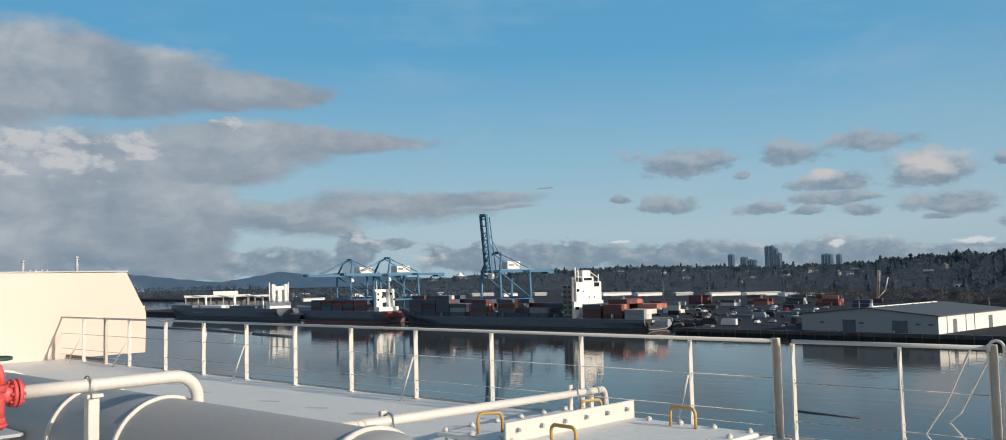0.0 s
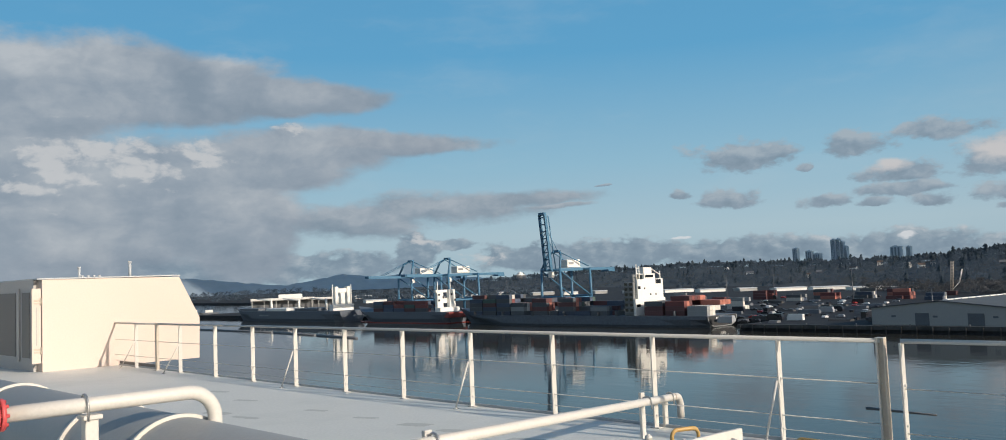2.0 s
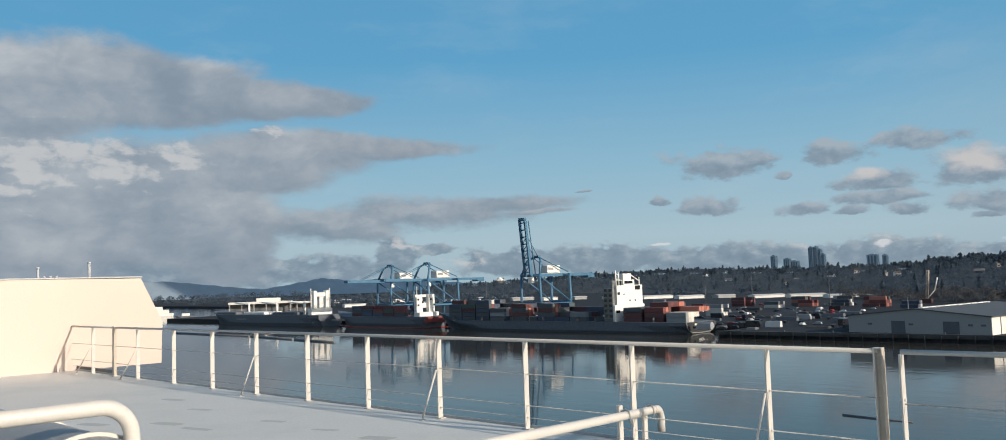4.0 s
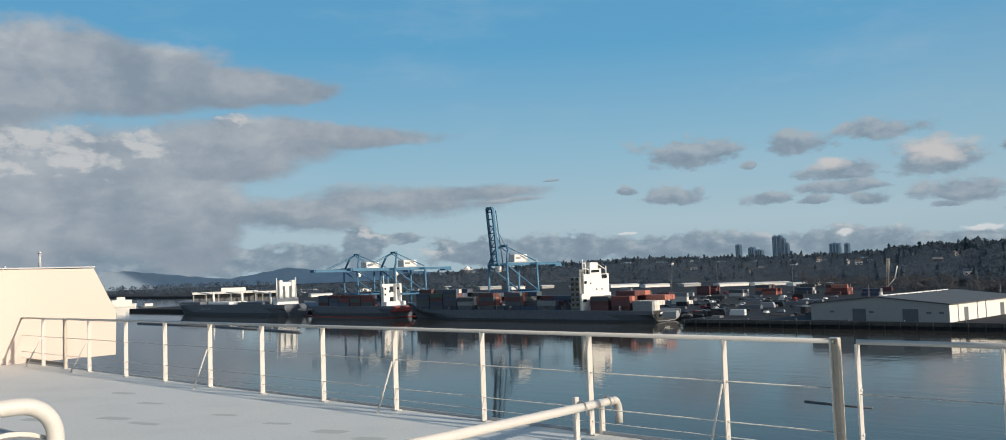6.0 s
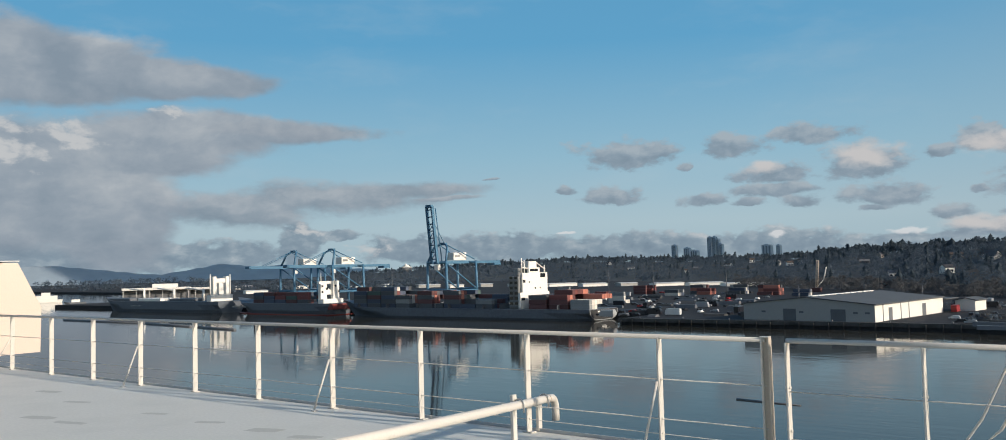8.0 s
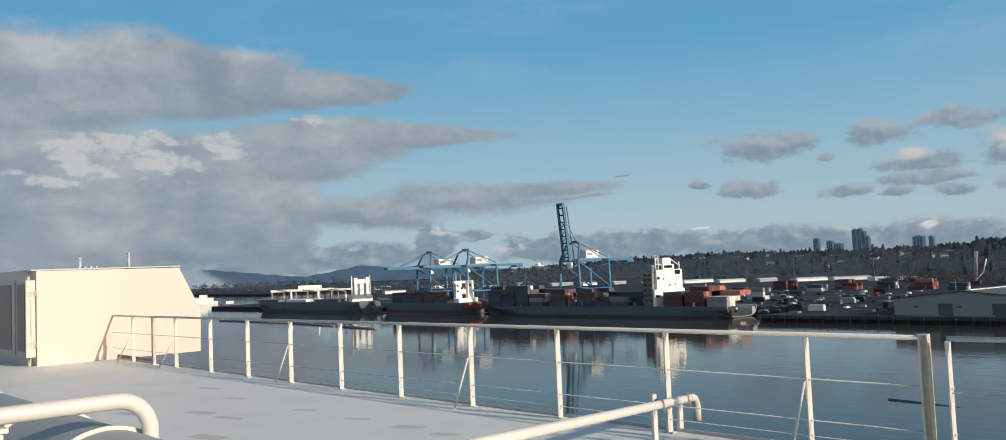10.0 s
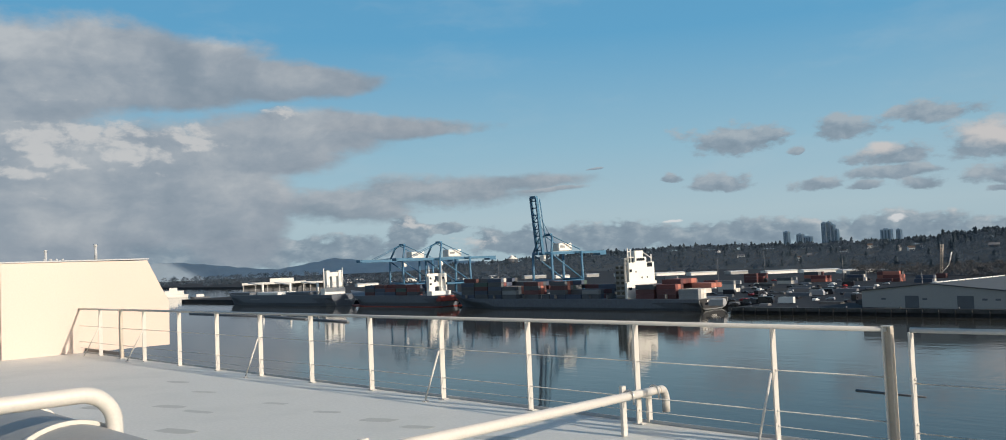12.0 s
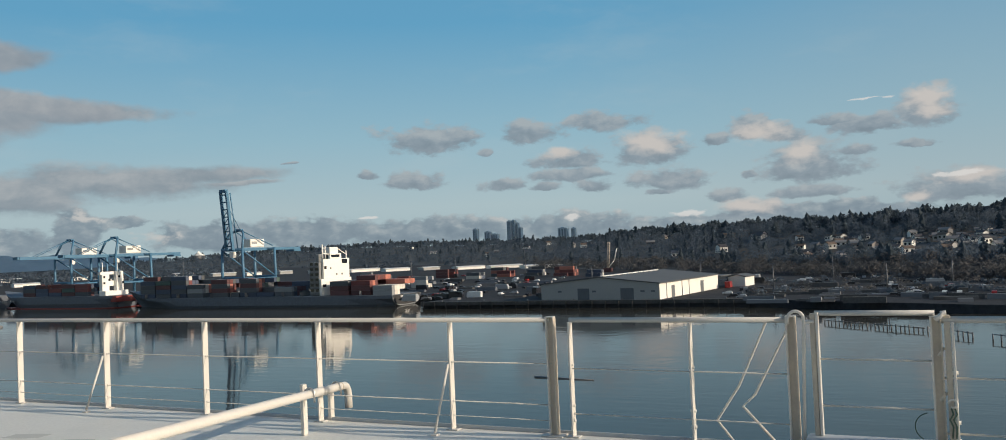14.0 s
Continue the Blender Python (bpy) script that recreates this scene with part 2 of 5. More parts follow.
SMALL_CLOUDS = [(30.5, 7.22, 3.3, 1.05), (24.0, 7.28, 2.1, 0.77), (19.2, 7.82, 2.7, 0.66), (12.1, 6.24, 0.8, 0.4), (26.9, 6.16, 0.55, 0.28), (31.4, 4.45, 2.2, 0.6), (34.6, 4.88, 0.72, 0.3), (25.7, 4.0, 1.65, 0.46), (23.2, 3.78, 1.0, 0.31), (20.0, 3.68, 1.2, 0.56), (21.6, 4.5, 2.4, 0.5), (21.3, 5.45, 2.3, 0.66), (15.0, 3.9, 2.4, 0.8), (16.2, 5.97, 2.4, 1.25), (16.0, 3.1, 0.81, 0.28), (9.9, 6.84, 1.3, 1.03), (8.2, 6.31, 1.5, 0.63), (5.1, 6.88, 1.7, 0.39), (3.0, 6.45, 2.3, 0.62), (0.0, 7.2, 1.6, 1.2), (6.5, 4.39, 2.9, 1.35), (6.7, 2.6, 2.4, 0.45), (3.9, 4.99, 1.2, 0.38), (0.6, 5.04, 1.2, 0.26), (11.5, 2.61, 1.2, 0.45), (9.7, 1.69, 2.3, 0.64), (-1.8, 2.5, 3.8, 1.0), (10.2, 3.9, 0.6, 0.32), (39.4, 5.77, 0.5, 0.08)]
SUNLIT = [(72.6, 7.8, 2.6, 1.8), (70.0, 8.7, 4.2, 0.9), (74.9, 6.46, 1.8, 0.7), (68.0, 7.7, 1.8, 1.3), (64.8, 8.3, 2.0, 0.9), (59.8, 9.98, 1.6, 0.26), (51.9, 2.6, 0.9, 0.4), (47.5, 1.4, 1.2, 0.4)]
SUNLIT_EAST = [(22.0, 5.75, 1.2, 0.5), (16.0, 6.3, 2.0, 0.85), (9.3, 6.4, 1.6, 0.6), (-0.2, 7.5, 1.2, 0.85), (7.1, 5.0, 1.2, 0.75), (10.0, 1.85, 1.9, 0.4), (-2.2, 2.95, 1.8, 0.4), (0.6, 1.97, 0.7, 0.32), (-0.4, 7.0, 1.2, 0.5)]
SNOW_TOPS = [(34.8, 2.12, 0.8, 0.12), (21.4, 1.62, 0.55, 0.2), (14.2, 1.62, 1.8, 0.3), (-1.6, 3.1, 1.6, 0.2), (2.9, 7.9, 2.0, 0.1)]


SKY_SEAM = 37.3   # open sky, where the western and the eastern half of the backdrop meet


def sky_material(name, west):
    m = bpy.data.materials.new(name)
    m.use_nodes = True
    nt = m.node_tree
    nt.nodes.clear()
    uv = nt.nodes.new("ShaderNodeUVMap").outputs[0]

    def warped(scale, size, seed):
        n = nt.nodes.new("ShaderNodeTexNoise")
        n.inputs["Scale"].default_value, n.inputs["Detail"].default_value = scale, 5
        n.inputs["Roughness"].default_value = 0.55
        mp = nt.nodes.new("ShaderNodeMapping")
        mp.inputs["Location"].default_value, mp.inputs["Scale"].default_value = (seed, seed, seed), (0.5, 1.0, 1.0)
        nt.links.new(uv, mp.inputs[0])
        nt.links.new(mp.outputs[0], n.inputs["Vector"])
        s = put(nt, "ShaderNodeVectorMath", op="SUBTRACT", i1=(0.5, 0.5, 0.5))
        nt.links.new(n.outputs[1], s.inputs[0])
        k = put(nt, "ShaderNodeVectorMath", op="MULTIPLY", i1=(size * 1.8, size, 0))
        nt.links.new(s.outputs[0], k.inputs[0])
        a = put(nt, "ShaderNodeVectorMath", op="ADD")
        nt.links.new(uv, a.inputs[0])
        nt.links.new(k.outputs[0], a.inputs[1])
        return a.outputs[0]

    def puffs(rows, coords, blend=0.25, base=1.0):
        """How deep a point lies in the nearest puffs, and how high in the deepest one; base flattens the underside."""
        best, rel = None, None
        for u, v, ru, rv in rows:
            s = put(nt, "ShaderNodeVectorMath", op="SUBTRACT", i1=(u, v, 0))
            nt.links.new(coords, s.inputs[0])
            k = put(nt, "ShaderNodeVectorMath", op="MULTIPLY", i1=(1 / ru, 1 / rv, 0))
            nt.links.new(s.outputs[0], k.inputs[0])
            high = nt.nodes.new("ShaderNodeSeparateXYZ")
            nt.links.new(k.outputs[0], high.inputs[0])
            ln = put(nt, "ShaderNodeVectorMath", op="LENGTH")
            if base > 1:
                under = math_node(nt, "MINIMUM", high.outputs[1], math_node(nt, "MULTIPLY", high.outputs[1], base))
                flat_based = nt.nodes.new("ShaderNodeCombineXYZ")
                nt.links.new(high.outputs[0], flat_based.inputs[0])
                nt.links.new(under, flat_based.inputs[1])
                nt.links.new(flat_based.outputs[0], ln.inputs[0])
            else:
                nt.links.new(k.outputs[0], ln.inputs[0])
            d = math_node(nt, "SUBTRACT", 1.0, ln.outputs["Value"])
            if best is None:
                best, rel = d, high.outputs[1]
            else:
                pick = math_node(nt, "SUBTRACT", d, best)
                wide = nt.nodes.new("ShaderNodeMapRange")
                wide.inputs[1].default_value, wide.inputs[2].default_value = -0.2, 0.2
                nt.links.new(pick, wide.inputs[0])
                m2 = nt.nodes.new("ShaderNodeMix")
                nt.links.new(wide.outputs[0], m2.inputs[0])
                nt.links.new(rel, m2.inputs[2])
                nt.links.new(high.outputs[1], m2.inputs[3])
                best = math_node(nt, "SMOOTH_MAX", best, d)
                best.node.inputs[2].default_value = blend
                rel = m2.outputs[0]
        return best, rel

    def soft(v, lo, hi):
        n = nt.nodes.new("ShaderNodeMapRange")
        n.interpolation_type = "SMOOTHSTEP"
        n.inputs[1].default_value, n.inputs[2].default_value = lo, hi
        nt.links.new(v, n.inputs[0])
        return n.outputs[0]

    def add(*values):
        total = values[0]
        for v in values[1:]:
            total = math_node(nt, "ADD", total, v)
        return total

    def times(v, k):
        return math_node(nt, "MULTIPLY", v, k)

    def centred(v, k):
        return times(math_node(nt, "SUBTRACT", v, 0.5), k)

    def relief(scale, coords, reach, stretch):
        """Billows lit from the sun's side: the noise less itself a little towards the sun."""
        sunward = put(nt, "ShaderNodeVectorMath", op="ADD", i1=(-reach * 1.3, reach, 0))
        nt.links.new(coords, sunward.inputs[0])
        here = noise_node(nt, scale, 6, 0.55, coords=coords, stretch=stretch)
        there = noise_node(nt, scale, 6, 0.55, coords=sunward.outputs[0], stretch=stretch)
        return here, math_node(nt, "SUBTRACT", here, there)

    wide, fine, wisps = warped(0.3, 1.9, 3.1), warped(0.7, 1.15, 7.7), warped(1.2, 0.6, 1.3)
    low, low_rel = puffs([c for c in LOW_CLOUDS if (c[0] > 28 if west else c[0] < 46)], fine)
    small, small_rel = puffs([(u, v - 0.35 * rv, ru * 1.05, rv * 1.3) for u, v, ru, rv in SMALL_CLOUDS if (u > SKY_SEAM) == west], wisps, 0.2, 2.0)
    broad, broad_side = relief(0.22, fine, 0.8, (0.45, 1, 1))
    billow, billow_side = relief(0.8, wisps, 0.3, (0.6, 1, 1))
    curl = noise_node(nt, 2.2, 6, 0.6, coords=uv, stretch=(0.5, 1, 1))
    a_low = soft(add(low, centred(billow, 1.6), centred(curl, 0.6)), -0.12, 0.22)
    a_small = soft(add(small, centred(billow, 1.8), centred(curl, 0.9)), -0.16, 0.36)
    sep = nt.nodes.new("ShaderNodeSeparateXYZ")
    nt.links.new(uv, sep.inputs[0])
    up = math_node(nt, "DIVIDE", sep.outputs[1], 45.0)
    blue = ramp(nt, up, [(0.0, SKY[0]), (0.06, SKY[1]), (0.16, SKY[2]), (0.32, SKY[3]), (1.0, SKY[4])])
    # thin veil in the open sky
    veil = soft(noise_node(nt, 0.25, 5, 0.6, coords=fine, stretch=(0.3, 1, 1)), 0.48, 0.75)
    blue = mix(nt, times(veil, 0.16), blue, (0.46, 0.55, 0.6))

    east = nt.nodes.new("ShaderNodeMapRange")
    east.inputs[1].default_value, east.inputs[2].default_value = 22.0, 0.0
    nt.links.new(sep.outputs[0], east.inputs[0])
    blue = mix(nt, times(east.outputs[0], 0.3), blue, (0.30, 0.39, 0.45))

    def tone(rel, lift, side, k, fine_side, q, grain):
        return add(times(rel, lift), times(side, k), times(fine_side, q), centred(grain, 0.35), 0.5)

    low_grey = ramp(nt, tone(low_rel, 0.14, broad_side, 0.8, billow_side, 1.3, billow), [(0.2, (0.175, 0.24, 0.305)), (0.5, (0.225, 0.295, 0.36)), (0.75, (0.33, 0.395, 0.445)), (0.95, (0.48, 0.515, 0.54))])
    puff_grey = ramp(nt, tone(small_rel, 0.28, broad_side, 0.5, billow_side, 1.0, billow), [(0.25, (0.195, 0.255, 0.315)), (0.5, (0.25, 0.315, 0.38)), (0.8, (0.37, 0.425, 0.47))])
    col = mix(nt, times(a_low, 0.92), blue, low_grey)
    col = mix(nt, times(a_small, 0.9), col, puff_grey)
    if west:
        bank, bank_rel = puffs(CLOUD_BANK, wide, 0.18)
        streak, streak_rel = puffs(STREAKS, wide, 0.2)
        lit, _ = puffs(SUNLIT, fine, 0.1)
        swell, swell_side = relief(0.16, wide, 1.0, (0.7, 1, 1))
        a_bank = soft(add(bank, centred(broad, 0.5), centred(billow, 0.4), centred(curl, 0.15)), -0.22, 0.2)
        a_streak = soft(add(streak, centred(broad, 0.9), centred(billow, 0.9), centred(curl, 0.5)), -0.25, 0.5)
        bank_grey = ramp(nt, tone(bank_rel, 0.2, swell_side, 2.0, billow_side, 0.3, swell), [(0.15, (0.235, 0.29, 0.35)), (0.45, (0.295, 0.345, 0.40)), (0.7, (0.375, 0.415, 0.455)), (0.95, (0.47, 0.50, 0.525))])
        streak_grey = ramp(nt, tone(streak_rel, 0.2, broad_side, 1.4, billow_side, 0.6, billow), [(0.25, (0.215, 0.275, 0.335)), (0.5, (0.27, 0.325, 0.38)), (0.8, (0.38, 0.42, 0.46))])
        a_lit = times(soft(add(lit, centred(billow, 2.4), times(billow_side, 3.2), centred(curl, 0.4)), 0.0, 0.95), 0.8)
        col = mix(nt, times(a_streak, 0.93), col, streak_grey)
        col = mix(nt, times(a_bank, 0.96), col, bank_grey)
        col = mix(nt, a_lit, col, (0.56, 0.57, 0.575))
    else:
        lit, _ = puffs(SUNLIT_EAST, fine, 0.1)
        snow, _ = puffs(SNOW_TOPS, wisps, 0.05)
        a_lit = times(soft(add(lit, centred(billow, 0.9), times(billow_side, 1.0)), -0.35, 0.7), 0.92)
        col = mix(nt, a_lit, col, (0.57, 0.555, 0.55))
        col = mix(nt, times(soft(add(snow, centred(billow, 2.4), centred(curl, 1.6)), 0.05, 0.7), 0.8), col, (0.68, 0.69, 0.70))
    em = nt.nodes.new("ShaderNodeEmission")
    nt.links.new(col, em.inputs[0])
    out = nt.nodes.new("ShaderNodeOutputMaterial")
    nt.links.new(em.outputs[0], out.inputs[0])
    return m


SKY = [(0.36, 0.48, 0.54), (0.395, 0.525, 0.585), (0.275, 0.475, 0.6), (0.118, 0.355, 0.575), (0.05, 0.19, 0.42)]


# ---- sky, water, ground ----
def build_backdrop():
    bm = B()
    uvl = bm.loops.layers.uv.new("UVMap")
    R, nu, nv = 4700.0, 72, 26
    us = sorted([-45 + 165 * i / (nu - 1) for i in range(nu)] + [SKY_SEAM])
    vs = [-3 + 48 * j / nv for j in range(nv + 1)]
    grid = [[bm.verts.new(HOME + Vector((-math.sin(radians(u)) * math.cos(radians(v)), math.cos(radians(u)) * math.cos(radians(v)), math.sin(radians(v)))) * R) for v in vs] for u in us]
    for i in range(nu):
        for j in range(nv):
            f = bm.faces.new((grid[i][j], grid[i + 1][j], grid[i + 1][j + 1], grid[i][j + 1]))
            f.smooth = True
            f.material_index = 0 if us[i] >= SKY_SEAM else 1
            for lp, (a, b) in zip(f.loops, ((i, j), (i + 1, j), (i + 1, j + 1), (i, j + 1))):
                lp[uvl].uv = (us[a], vs[b])
    me = bpy.data.meshes.new("backdrop")
    bm.to_mesh(me)
    bm.free()
    me.materials.append(sky_material("western_sky", True))
    me.materials.append(sky_material("eastern_sky", False))
    tagged(new("backdrop", me), "blue sky with grey and sunlit clouds", "sky", kind="structure")


build_backdrop()


def flat(name, outline, z, material, label, category, depth=None):
    bm = B()
    if depth is None:
        bm.faces.new([bm.verts.new((x, y, z)) for x, y in outline])
    else:
        prism(bm, outline, "z", z - depth, z)
    ob = solid(name, bm, material, label, category, kind="structure")
    return ob


flat("water", [(-5200, -5200), (5200, -5200), (5200, 5200), (-5200, 5200)], WATER, water_material(), "calm grey-green harbour water with soft reflections", "water")
# the quay steps back where the container ships lie
LAND = [(-930, 424), (-222, 424), (-222, 379), (-60, 377), (20, 340), (120, 322), (600, 300), (5000, 300), (5000, 5000), (-5000, 5000), (-5000, 1250), (-1500, 800), (-960, 620)]
for dull in (asphalt, hill_soil):
    dull.node_tree.nodes["Principled BSDF"].inputs["Specular IOR Level"].default_value = 0.08
flat("ground", LAND, QUAY, [asphalt], "dark asphalt terminal ground behind the quay", "ground", depth=6)


# ---- the far hills ----
RIDGE = [(-12, 760, 1.45), (-4, 850, 1.45), (1.6, 900, 1.42), (5, 950, 1.15), (9, 1050, 1.22), (13, 1200, 1.02), (17, 1350, 0.9), (21, 1550, 0.52), (27, 1900, 0.5), (34, 2200, 0.62), (40, 2500, 0.45), (46, 2900, 0.2), (52, 3200, -0.1)]
FOOT = [(-12, 430), (-2, 480), (9, 600), (21, 800), (30, 1300), (40, 1800), (52, 2600)]


def along(rows, u, k):
    for a, b in zip(rows, rows[1:]):
        if u <= b[0]:
            s = max(0.0, (u - a[0]) / (b[0] - a[0]))
            return a[k] + (b[k] - a[k]) * s
    return rows[-1][k]


def polar(u, r, z):
    return Vector((HOME.x - math.sin(radians(u)) * r, HOME.y + math.cos(radians(u)) * r, z))


def hill_height(u, s):
    """Ground height at a bearing; s runs from the hill's foot (0) to its ridge (1) and on."""
    r1 = along(RIDGE, u, 1)
    top = HOME.z + math.tan(radians(along(RIDGE, u, 2))) * r1 - 13
    k = min(1.0, max(0.0, s))
    k = k * k * (3 - 2 * k) * 0.5 + k * 0.5
    return QUAY + (top - QUAY) * k + 2.0 * math.sin(u * 3.1 + s * 7) * min(1, max(0, s) * 4) - 2.0


def hill_point(u, s):
    r0, r1 = along(FOOT, u, 1), along(RIDGE, u, 1)
    return polar(u, r0 + (r1 - r0) * s, hill_height(u, s))


bm = B()
US = [-12 + 64 * i / 64 for i in range(65)]
SS = [-0.05 + 1.4 * j / 14 for j in range(15)]
grid = [[bm.verts.new(hill_point(u, s)) for s in SS] for u in US]
for i in range(64):
    for j in range(14):
        bm.faces.new((grid[i][j], grid[i + 1][j], grid[i + 1][j + 1], grid[i][j + 1])).smooth = True
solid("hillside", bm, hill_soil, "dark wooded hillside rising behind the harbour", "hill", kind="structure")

# distance haze painted into the mountains' base colour
haze_blue = surface("hazed_mountain", (0.24, 0.3, 0.35), 0.95, coarse=0.004, fine=0.02, vary=0.12, bump=0)
bm = B()
PEAKS = [(47, 0.1), (50, 0.3), (52.5, 0.55), (54.5, 0.45), (56.5, 0.7), (58.5, 0.35), (60.2, 0.1), (62, 0.3), (64, 0.55), (66, 0.78), (69, 0.7), (74, 0.9), (82, 0.8), (95, 0.9)]
rows = []
for i in range(97):
    u = 47 + 48 * i / 96
    e = along(PEAKS, u, 1) + 0.03 * math.sin(u * 5)
    top = HOME.z + 4450 * math.tan(radians(e))
    rows.append([bm.verts.new(polar(u, 4300 + 150 * k, QUAY - 1 + (top - QUAY + 1) * k)) for k in (0, 0.33, 0.66, 1.0)])
for a, b in zip(rows, rows[1:]):
    for k in range(3):
        bm.faces.new((a[k], b[k], b[k + 1], a[k + 1])).smooth = True
solid("mountain_range", bm, haze_blue, "low mountains on the horizon, coloured blue-grey for haze", "mountain", kind="structure")


# ---- our ship ----
DECK_EDGE = 10.08
flat("deck", [(-60, -22), (30, -22), (30, DECK_EDGE), (-60, DECK_EDGE)], 0.0, [deck_paint], "pale grey painted steel deck with worn patches", "deck", depth=0.25)
bm = B()
box(bm, (-60, -22.0, WATER - 2), (30, DECK_EDGE - 0.03, -0.26))
solid("ship_side", bm, hull_paint, "dark blue painted steel ship side", "hull", kind="structure")


def rail_post(x, group="rail posts"):
    """A flat-bar stanchion on a foot plate with three lugs."""
    t = thing("rail_post", "white flat-bar railing stanchion welded to the deck edge", "railing post", group, (x, 10, 0))
    bm = B()
    box(bm, (-0.009, -0.038, 0), (0.009, 0.038, 0.985), 0.003)
    part("bar", bm, white_paint, t)
    bm = B()
    box(bm, (-0.06, -0.04, 0.001), (0.06, 0.04, 0.012), 0.003)
    part("foot_plate", bm, white_paint, t)
    for z in (0.14, 0.27, 0.62):
        bm = B()
        tube(bm, (-0.022, 0, z), (0.022, 0, z), 0.014, 8)
        part("lug", bm, white_paint, t)
    return t


def bar_run(name, x0, x1, z, r, label, group, y=10.0):
    bm = B()
    tube(bm, (x0, y, z), (x1, y, z), r, 10)
    return solid(name, bm, dimmed_rail_paint, label, "railing", group)


def brace(x, side=-0.32):
    bm = B()
    tube(bm, (x - 0.012, 9.96, 0.6), (x + side, 9.75, 0.02), 0.012, 8)
    box(bm, (x + side - 0.03, 9.72, 0.001), (x + side + 0.03, 9.78, 0.012))
    return solid("rail_brace", bm, white_paint, "thin white diagonal brace propping the railing", "brace", "rail braces")


first_post = rail_post(-9.0)
for x in (-7.5, -6.0, -4.5, -3.0, -1.5, 0.0, 1.5, 3.0, 4.18, 5.22, -10.6, -12.93):
    copy_thing(first_post, pose(x, 10, 0))
for x0, x1, middle, lower in ((-11.7, 4.0, 0.62, 0.265), (4.18, 5.98, 0.585, 0.2), (-14.45, -11.86, 0.62, 0.265)):
    bar_run("top_rail", x0, x1, 1.0, 0.021, "white tubular top rail, greyed as less lit", "rails")
    bar_run("middle_rail", x0, x1, middle, 0.0055, "thin grey-white middle rail", "rails")
    bar_run("lower_rail", x0, x1, lower, 0.0055, "thin grey-white lower rail", "rails")
    if lower > 0.2:
        bar_run("bottom_rail", x0, x1, 0.13, 0.004, "thin bottom wire of the railing", "rails")
for x in (-12.9, -10.55, -6.0, -1.5, 3.0):
    brace(x, -0.3 if x < -10 else -0.05)


def channel_post(x, group="gate posts"):
    """A broad channel stanchion, open to the inboard side, with web and one flange in tan."""
    t = thing("gate_post", "broad white channel post with a tan web", "gate post", group, (x, 10, 0))
    bm = B()
    box(bm, (-0.022, 0.0, 0), (0.028, 0.012, 1.02), 0.002)
    part("web", bm, tan_paint, t, "tan web plate")
    for x0, x1 in ((-0.036, -0.022), (0.028, 0.04)):
        bm = B()
        box(bm, (x0, -0.03, 0), (x1, 0.033, 1.02), 0.002)
        part("flange", bm, white_paint if x0 < 0 else tan_paint, t)
    bm = B()
    box(bm, (-0.039, -0.032, 1.021), (0.039, 0.034, 1.03), 0.002)
    part("cap", bm, white_paint, t)
    bm = B()
    box(bm, (-0.1, -0.07, 0.001), (0.1, 0.07, 0.014), 0.003)
    part("foot_plate", bm, white_paint, t)
    return t


gp = channel_post(4.0)
copy_thing(gp, pose(6.0, 10, 0))
copy_thing(gp, pose(-11.78, 10, 0))

# the painted machinery casing by the rail
casing = thing("machinery_casing", "cream painted steel casing with sloped corner and shuttered side", "deck house", at=(-14.2, 8.35, 0))
bm = B()
prism(bm, [(0.05, 0.0), (3.72, 0.0), (3.74, 1.02), (3.22, 2.06), (0.05, 2.08)], "x", -6.5, 0)
part("body", bm, cream_paint, casing)
# panel in a darker grey than the cream body, carrying this side's shade
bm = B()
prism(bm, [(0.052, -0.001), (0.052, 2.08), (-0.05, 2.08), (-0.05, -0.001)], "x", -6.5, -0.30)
part("side_panel", bm, frame_paint, casing, "framed side, its shade put into a grey tone")
for x0, x1 in ((-1.13, -0.54), (-3.1, -1.64), (-5.2, -3.8), (-6.4, -5.8)):
    bm = B()
    box(bm, (x0, -0.064, 0.3), (x1, -0.051, 1.8), 0.004)
    part("shutter", bm, dark_panel, casing, "dark brown-grey shutter panel")
    bm = B()
    box(bm, (x0 - 0.3, -0.09, 0.2), (x0 - 0.16, -0.051, 1.9), 0.006)
    part("upright", bm, frame_paint, casing)

for x0 in (-0.9, -4.6):
    bm = B()
    tube(bm, (-14.2 + x0, 10.7, 2.07), (-14.2 + x0, 10.7, 2.45), 0.035, 10)
    tube(bm, (-14.2 + x0, 10.7, 2.45), (-14.2 + x0, 10.7, 2.5), 0.045, 10)
    solid("vent_pipe", bm, grey_paint, "short grey vent pipe on the casing roof", "vent pipe", "vent pipes")
bm = B()
box(bm, (-0.06, -0.16, 0.2), (-0.02, 0.028, 1.88), 0.006)
leaf = part("door_leaf", bm, cream_paint, casing, "cream door leaf standing open")
for z in (0.48, 1.58):
    bm = B()
    tube(bm, (-0.008, 0.02, z - 0.08), (-0.008, 0.02, z + 0.08), 0.02, 8)
    box(bm, (-0.019, -0.12, z - 0.05), (-0.006, 0.02, z - 0.012), 0.003)
    box(bm, (-0.019, -0.12, z + 0.012), (-0.006, 0.02, z + 0.05), 0.003)
    part("hinge", bm, brown_primer, leaf, "rust-stained steel hinge")
bm = B()
box(bm, (-0.018, -0.075, 0.6), (-0.006, -0.055, 1.46), 0.003)
part("locking_bar", bm, frame_paint, leaf)
bm = B()
prism(bm, [(-0.06, 2.081), (3.24, 2.081), (3.24, 2.11), (-0.06, 2.11)], "x", -6.5, 0.03)
part("roof_edge", bm, grey_paint, casing)

